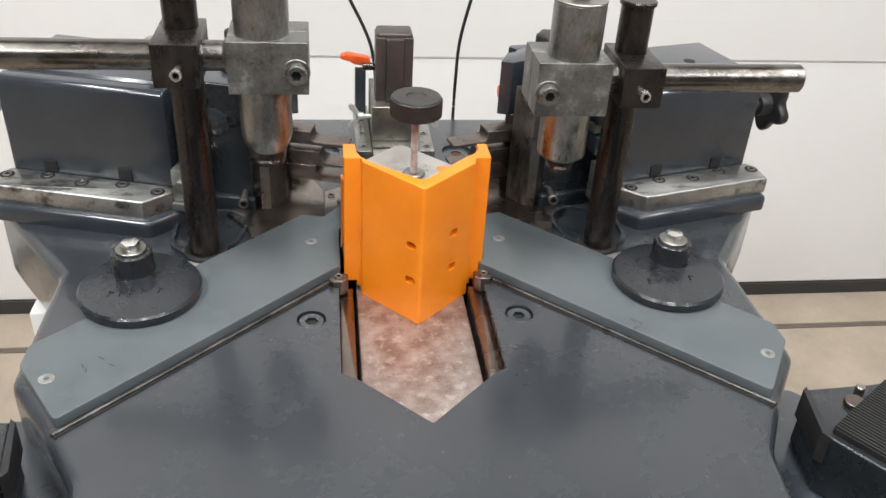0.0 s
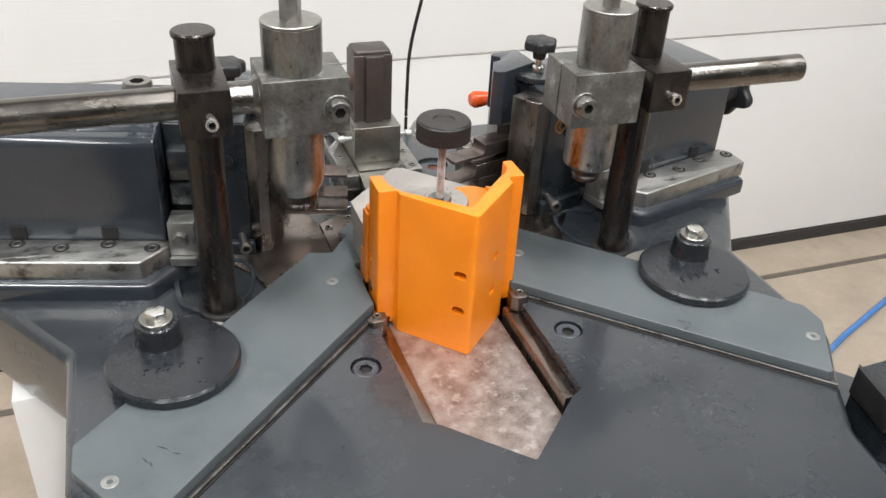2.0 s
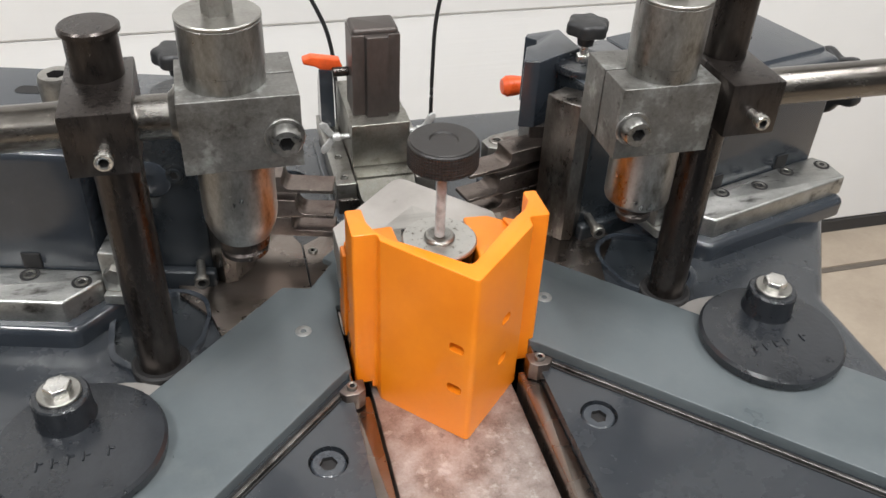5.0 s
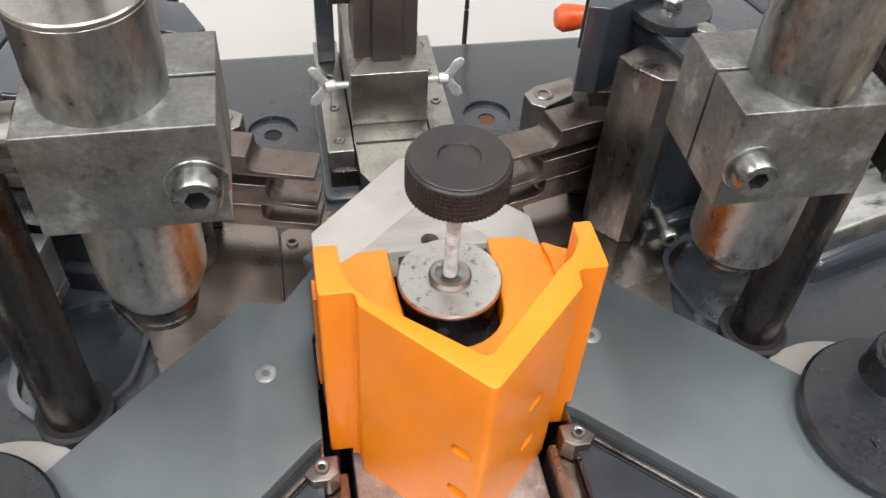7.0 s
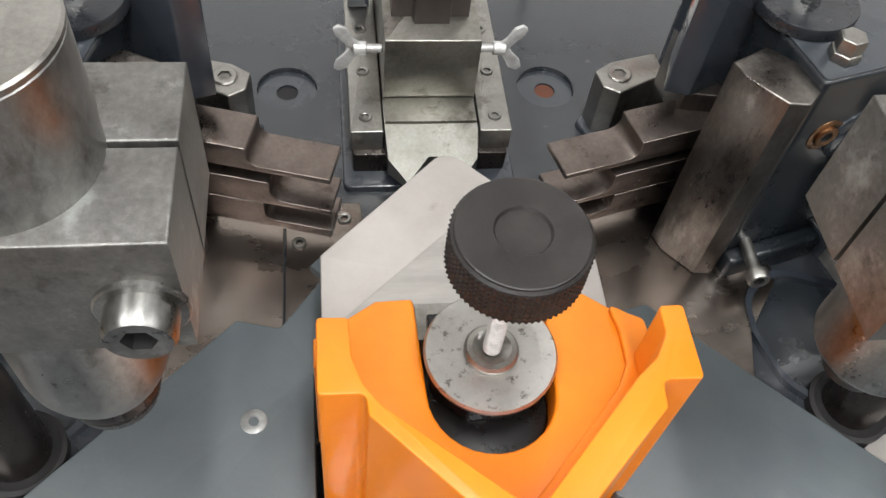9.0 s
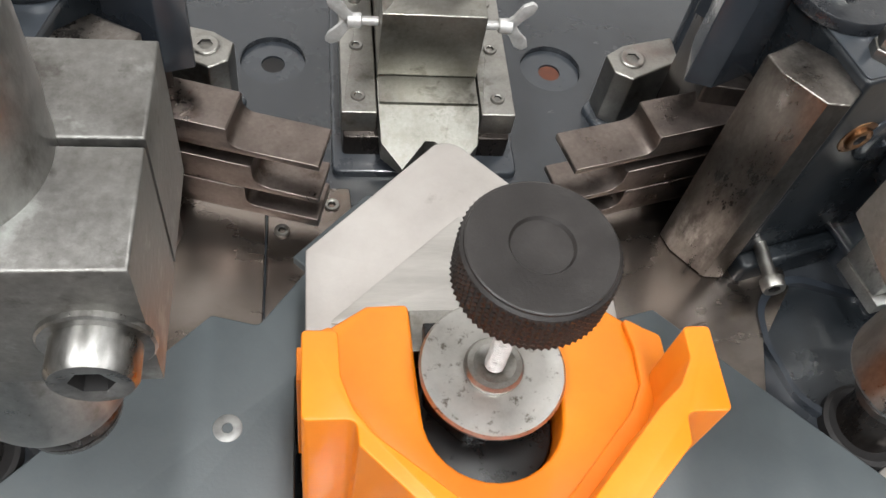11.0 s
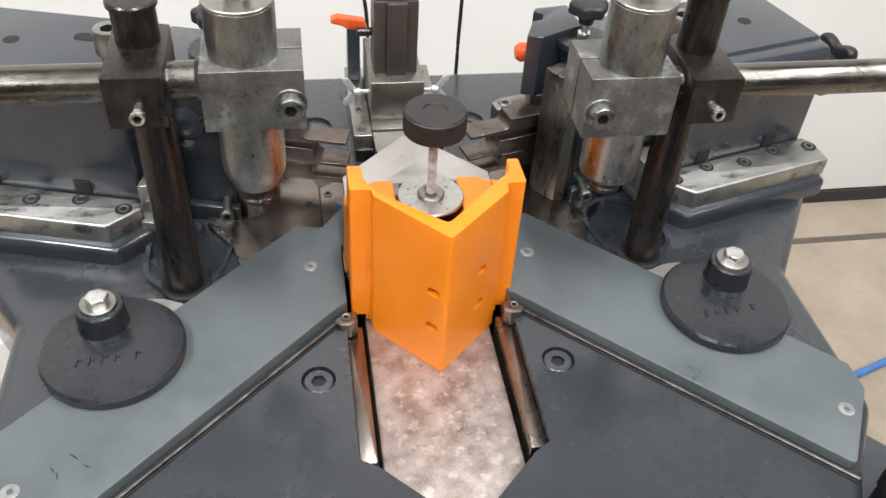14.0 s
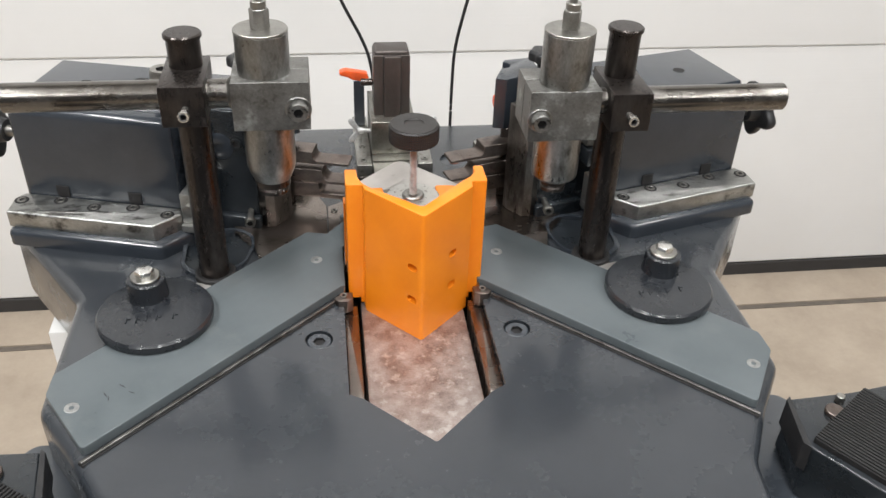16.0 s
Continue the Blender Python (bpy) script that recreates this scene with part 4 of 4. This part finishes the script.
    part("clamp_disc", mirrored(lathe([(0.030, 0.1662), (0.0312, 0.1672), (0.0312, 0.1735), (0.0305, 0.1745), (0, 0.1745)], 40, (*dc, 0)), s), M_DISC, hd, "black clamping disc")
    part("disc_nut", mirrored(moved(hex_bolt(0.0085, 0.007), Matrix.Translation((*dc, 0.1748))), s), M_BRIGHT, hd)
    part("disc_stud", mirrored(rod(0.0042, 0.182, 0.194, (*dc, 0), n=16), s), M_BRIGHT, hd)

    def star(r, h, lobes=6, dip=0.16):
        pts = [(r * (1 - dip * (0.5 - 0.5 * math.cos(lobes * a))) * math.cos(a), r * (1 - dip * (0.5 - 0.5 * math.cos(lobes * a))) * math.sin(a)) for a in [2 * math.pi * k / 60 for k in range(60)]]
        return join(prism(pts, h * 0.45, h, r * 0.22, r * 0.12, seg=4), lathe([(r * 0.36, 0), (r * 0.45, h * 0.46)], 24))

    part("knob", mirrored(moved(star(0.023, 0.027), Matrix.Translation((*dc, 0.193))), s), M_BLACK, hd, "black plastic star knob")
    part("adjuster", mirrored(moved(join(hex_bolt(0.0092, 0.007), moved(hex_bolt(0.0082, 0.009), Matrix.Translation((0, 0, 0.0075)))), Matrix.Translation((0.215, 0.378, 0.1657))), s), M_STEEL, hd, "steel bolt with lock nut")
    end = part("end_shaft", mirrored(moved(rod(0.008, 0, 0.046, n=20), L @ Matrix.Translation((0.2, 0.06, 0.106)) @ Matrix.Rotation(math.pi / 2, 4, "Y")), s), M_STEEL, hd)
    part("end_knob", mirrored(moved(star(0.043, 0.034, 5, 0.28), L @ Matrix.Translation((0.243, 0.06, 0.106)) @ Matrix.Rotation(math.pi / 2, 4, "Y")), s), M_BLACK, hd, "black plastic star handwheel")
    # profile plate, faceted bar, jaws
    hook = [(0.137, 0.414), (0.153, 0.409), (0.208, 0.436), (0.203, 0.488), (0.163, 0.481), (0.158, 0.473), (0.168, 0.463), (0.164, 0.453), (0.152, 0.449)]
    part("die_plate", mirrored(prism(fillet(hook, 0.002, 3), 0.106, 0.182, 0.001), s), M_HEAD, hd, "dark blue-grey profile plate with a hooked notch")
    for k in range(6):
        part("tick", mirrored(moved(box(-0.0022, 0.0022, -0.0003, 0.0003, -0.0004, 0.0004, 0), Matrix.Translation((0.1445, 0.4315, 0.172 - 0.007 * k)) @ Matrix.Rotation(radians(67), 4, "Z")), s), M_STEEL, hd)
    part("die_holder", mirrored(prism(fillet([(0.15, 0.412), (0.198, 0.405), (0.208, 0.436), (0.203, 0.488), (0.165, 0.482)], 0.002), TOP + 0.006, 0.1055, 0.001), s), M_BROWN, hd)
    bar = [(0.1545, 0.382), (0.1585, 0.3695), (0.1765, 0.3485), (0.1885, 0.3475), (0.1985, 0.3575), (0.193, 0.381), (0.178, 0.394)]
    part("faceted_bar", mirrored(prism(bar, TOP + 0.0055, 0.16, 0.0012, 0.0008), s), M_FACET, hd, "worn steel bar with ground facets")
    for zb, rise, thick, reach, r in ((0.077, 0.0142, 0.0042, 0.0508, 0.0075), (0.0465, 0.0165, 0.004, 0.0385, 0.0105), (0.026, 0.0155, 0.0072, 0.0437, 0.007)):
        tip = -0.2262
        bend = [(tip + reach - r + r * math.cos(a), zb + r - r * math.sin(a)) for a in [math.pi / 2 * k / 6 for k in range(7)]]
        side = [(-0.1, zb - thick), (-0.1, zb + rise), (tip + reach + 0.0008, zb + rise), (tip + reach, zb + rise - 0.0008)] + bend + [(tip + 0.0006, zb), (tip, zb - 0.0006), (tip, zb - thick)]
        tooth = moved(prism(side, -0.1335, -0.1052, 0.0005, 0.0005), Matrix(((1, 0, 0, 0), (0, 0, -1, 0), (0, 1, 0, 0), (0, 0, 0, 1))))
        part("jaw", loc(tooth), M_JAW, hd, "brown steel crimping jaw with a stepped blade")
    lug = part("jaw_clamp", mirrored(prism(fillet([(0.126, 0.5), (0.14, 0.51), (0.178, 0.52), (0.178, 0.496), (0.16, 0.487), (0.141, 0.477), (0.129, 0.484)], 0.002), TOP + 0.006, 0.041, 0.0015), s), M_STEEL, hd, "worn steel clamp lug")
    placed("lug_screw", ME_SOCK_W, lug, (s * 0.144, 0.4965, 0.038))
    part("lug_foot", mirrored(prism(fillet([(0.12, 0.495), (0.126, 0.478), (0.14, 0.47), (0.2, 0.49), (0.2, 0.53), (0.14, 0.52)], 0.006), TOP, TOP + 0.0055, 0.003), s), M_CAST, hd)
    part("foot_screw", mirrored(moved(join(rod(0.0045, -0.034, 0.002, n=16), cap_screw(0.0075, 0.008)), Matrix.Translation((0.2108, 0.3345, 0.0135)) @ Matrix.Rotation(math.pi / 2, 4, "X")), s), M_STEEL, hd)
    if s > 0:
        part("lever_post", rod(0.009, TOP, 0.09, (0.212, 0.557, 0), n=20), M_HEAD, hd)
        part("release_lever", lathe([(0.0075, 0.0), (0.0095, 0.01), (0.0125, 0.026), (0.013, 0.036), (0.009, 0.042), (0, 0.0435)], 24, (0.2085, 0.557, 0.081), "-x"), M_RED, hd, "orange plastic release lever")
    return hd


head(1)
head(-1)

# ---- back stop ----
stop = thing("back_stop", (0, 0.52, TOP), "steel back stop slide with wing screws and a tall brown post", "machine stop")
part("base", prism(fillet(rect(-0.063, 0.063, 0.432, 0.628), 0.006), TOP, TOP + 0.0055, 0.002), M_CAST, stop)
part("dark_base", prism(fillet(rect(-0.056, 0.056, 0.447, 0.62), 0.003), TOP + 0.0057, 0.0115, 0.001), M_BROWN, stop)
for s in (1, -1):
    rl = part("rail", prism(fillet(rect(min(s * 0.0345, s * 0.0575), max(s * 0.0345, s * 0.0575), 0.452, 0.62), 0.001), 0.0117, 0.03, 0.001), M_STEEL, stop, "worn steel guide rail")
    for y in (0.466, 0.512, 0.558, 0.604):
        placed("rail_screw", ME_SOCK_S, rl, (s * 0.0465, y, 0.0278))
    ear = fillet([(0.0, -0.003), (0.006, -0.0035), (0.0125, 0.0055), (0.0185, 0.012), (0.0205, 0.0185), (0.0165, 0.0215), (0.0105, 0.0185), (0.0055, 0.009), (0.0, 0.003)], 0.002)
    flat = Matrix(((1, 0, 0, 0), (0, 0, -1, 0), (0, 1, 0, 0), (0, 0, 0, 1)))
    ears = join(moved(prism(ear, -0.0013, 0.0013, 0.0006), flat), moved(prism(ear, -0.0013, 0.0013, 0.0006), Matrix.Diagonal((1, 1, -1, 1)) @ flat))
    wings = join(ears, rod(0.0052, -0.004, 0.006, (0, 0, 0), "x", n=16), rod(0.0032, -0.016, -0.003, (0, 0, 0), "x", n=14))
    part("wing_screw", mirrored(moved(wings, Matrix.Translation((0.0485, 0.499, 0.0647)) @ Matrix.Scale(0.95, 4)), s), M_STUD, stop, "bright zinc wing screw")
part("carriage", prism(fillet(rect(-0.0333, 0.0333, 0.4835, 0.6), 0.001), 0.0117, 0.085, 0.001), M_TONGUE, stop, "worn grey steel carriage")
tong = prism([(-0.0333, 0.483), (-0.0333, 0.456), (-0.0315, 0.437), (-0.018, 0.4225), (-0.003, 0.4385), (0.0035, 0.4385), (0.019, 0.4225), (0.032, 0.437), (0.0333, 0.456), (0.0333, 0.483)], 0.0, 0.0295)
for v in tong.verts:
    if v.co.z > 0.01 and v.co.y < 0.457:
        v.co.z = 0.0295 - (0.4565 - v.co.y) * 0.62
    elif v.co.z <= 0.01:
        v.co.z = 0.0118 if v.co.y > 0.44 else 0.002
part("tongue", tong, M_TONGUE, stop, "oily steel tongue with a V-notched tip")
part("tongue_step", box(-0.0328, 0.0328, 0.4595, 0.483, 0.0297, 0.0325, 0.0008), M_TONGUE, stop)
post_plan = [(-0.0275, 0.52), (-0.0275, 0.508), (-0.0135, 0.508), (-0.012, 0.5005), (0.012, 0.5005), (0.0135, 0.508), (0.0265, 0.508), (0.0265, 0.52), (0.0265, 0.55), (-0.0275, 0.55)]
part("post", prism(post_plan, 0.0852, 0.181, 0.002), M_POST, stop, "tall brown steel post with a raised rib")
part("post_cap", prism(fillet(rect(-0.0265, 0.0255, 0.5095, 0.549), 0.006), 0.1812, 0.187, 0.004), M_POST, stop)
br = prism(fillet([(0.582, 0.0305), (0.616, 0.0305), (0.604, 0.085), (0.586, 0.112)], 0.003), -0.055, -0.0385)
part("bracket", moved(br, Matrix(((0, 0, 1, 0), (1, 0, 0, 0), (0, 1, 0, 0), (0, 0, 0, 1)))), M_HEAD, stop)
part("pivot", rod(0.0055, -0.046, -0.0279, (0, 0.535, 0.128), "x", n=18), M_BROWN, stop)
lev = prism(fillet([(-0.031, 0.124), (-0.036, 0.1395), (-0.068, 0.1455), (-0.078, 0.1425), (-0.0775, 0.1365), (-0.064, 0.1325), (-0.058, 0.1285)], 0.003), -0.006, 0.006, 0.002, 0.002)
part("lever", moved(lev, Matrix.Translation((0, 0.547, 0)) @ Matrix(((1, 0, 0, 0), (0, 0, -1, 0), (0, 1, 0, 0), (0, 0, 0, 1)))), M_RED, stop, "orange-red plastic lever")

# ---- side profile supports ----
def side_support(s):
    sp = thing("profile_support", (s * 0.43, -0.1, -0.09), "dark grey swivel support with a ribbed black rubber pad", "machine support", "profile supports")
    a = Vector((0.388, -0.127))
    e, f = Vector((0.58, -0.815)).normalized(), Vector((0.815, 0.58)).normalized()

    def quad(u0, u1, v0, v1):
        return [tuple(a + e * u + f * v) for u, v in ((u0, v0), (u1, v0), (u1, v1), (u0, v1))]

    b0, b1 = tuple(a), (0.3995, -0.056)
    part("body", mirrored(prism(fillet([b0, tuple(a + e * 0.24), tuple(a + e * 0.24 + f * 0.16), tuple(a + f * 0.16 + e * 0.012), (0.475, -0.052), b1], 0.003), -0.075, -0.004, 0.0025), s), M_SLIDE, sp, "dark grey painted box")
    part("end_plate", mirrored(prism([(b0[0] - 0.001, b0[1] - 0.004), (b1[0] - 0.001, b1[1] + 0.001), (b1[0] - 0.007, b1[1] - 0.004), (b0[0] - 0.007, b0[1] + 0.004)], -0.036, -0.0005, 0.0005), s), M_BLACK, sp, "black end plate")
    part("pad_base", mirrored(prism(fillet(quad(-0.002, 0.235, 0.008, 0.124), 0.002), -0.0038, 0.0035, 0.001), s), M_RUBBER, sp)
    for k in range(25):
        v = 0.0085 + k * 0.0045
        part("rib", mirrored(prism(quad(-0.0015, 0.2345, v, v + 0.0027), 0.0036, 0.0062, 0.0008), s), M_RUBBER, sp)
    part("bolt", mirrored(rod(0.0105, -0.004, 0.002, (0.4375, -0.0825, 0), n=24), s), M_JAW, sp)
    part("pin", mirrored(rod(0.005, -0.004, 0.006, (0.452, -0.066, 0), n=18), s), M_STEEL, sp)
    part("arm", mirrored(prism(fillet([(0.36, 0.02), (0.345, -0.16), (0.43, -0.2), (0.52, -0.06), (0.44, 0.03)], 0.02), -0.125, -0.078, 0.006), s), M_CAST, sp, "dark grey cast arm")


side_support(1)
side_support(-1)

# ---- cables and hose ----
c1 = thing("cable", (-0.015, 0.74, FLOOR), "thin black cable hanging behind the machine", "cable", "cables")
part("cord", tube(curve_pts([(-0.132, 0.76, 0.412), (-0.1, 0.755, 0.275), (-0.069, 0.75, 0.188), (-0.035, 0.75, 0.118), (-0.02, 0.745, 0.075), (-0.014, 0.74, 0.012), (-0.012, 0.74, -0.15), (-0.01, 0.74, -0.5), (-0.01, 0.74, FLOOR)]), 0.0029), M_CABLE, c1)
c2 = thing("cable", (0.125, 0.75, FLOOR), "thin black cable hanging behind the machine", "cable", "cables")
part("cord", tube(curve_pts([(0.215, 0.76, 0.412), (0.173, 0.755, 0.27), (0.149, 0.75, 0.18), (0.1315, 0.75, 0.096), (0.128, 0.75, 0.022), (0.1275, 0.75, -0.05), (0.127, 0.75, -0.24), (0.125, 0.75, -0.55), (0.125, 0.75, FLOOR)]), 0.0029), M_CABLE, c2)
hose = thing("air_hose", (1.2, 0.75, FLOOR), "bright blue air hose lying on the floor", "hose")
part("hose", tube(curve_pts([(0.6, 0.42, FLOOR + 0.009), (0.9, 0.6, FLOOR + 0.009), (1.066, 0.683, FLOOR + 0.009), (1.322, 0.774, FLOOR + 0.009), (1.55, 0.885, FLOOR + 0.009), (2.054, 1.08, FLOOR + 0.009), (2.6, 1.15, FLOOR + 0.009)], 12), 0.009), M_BLUE, hose)
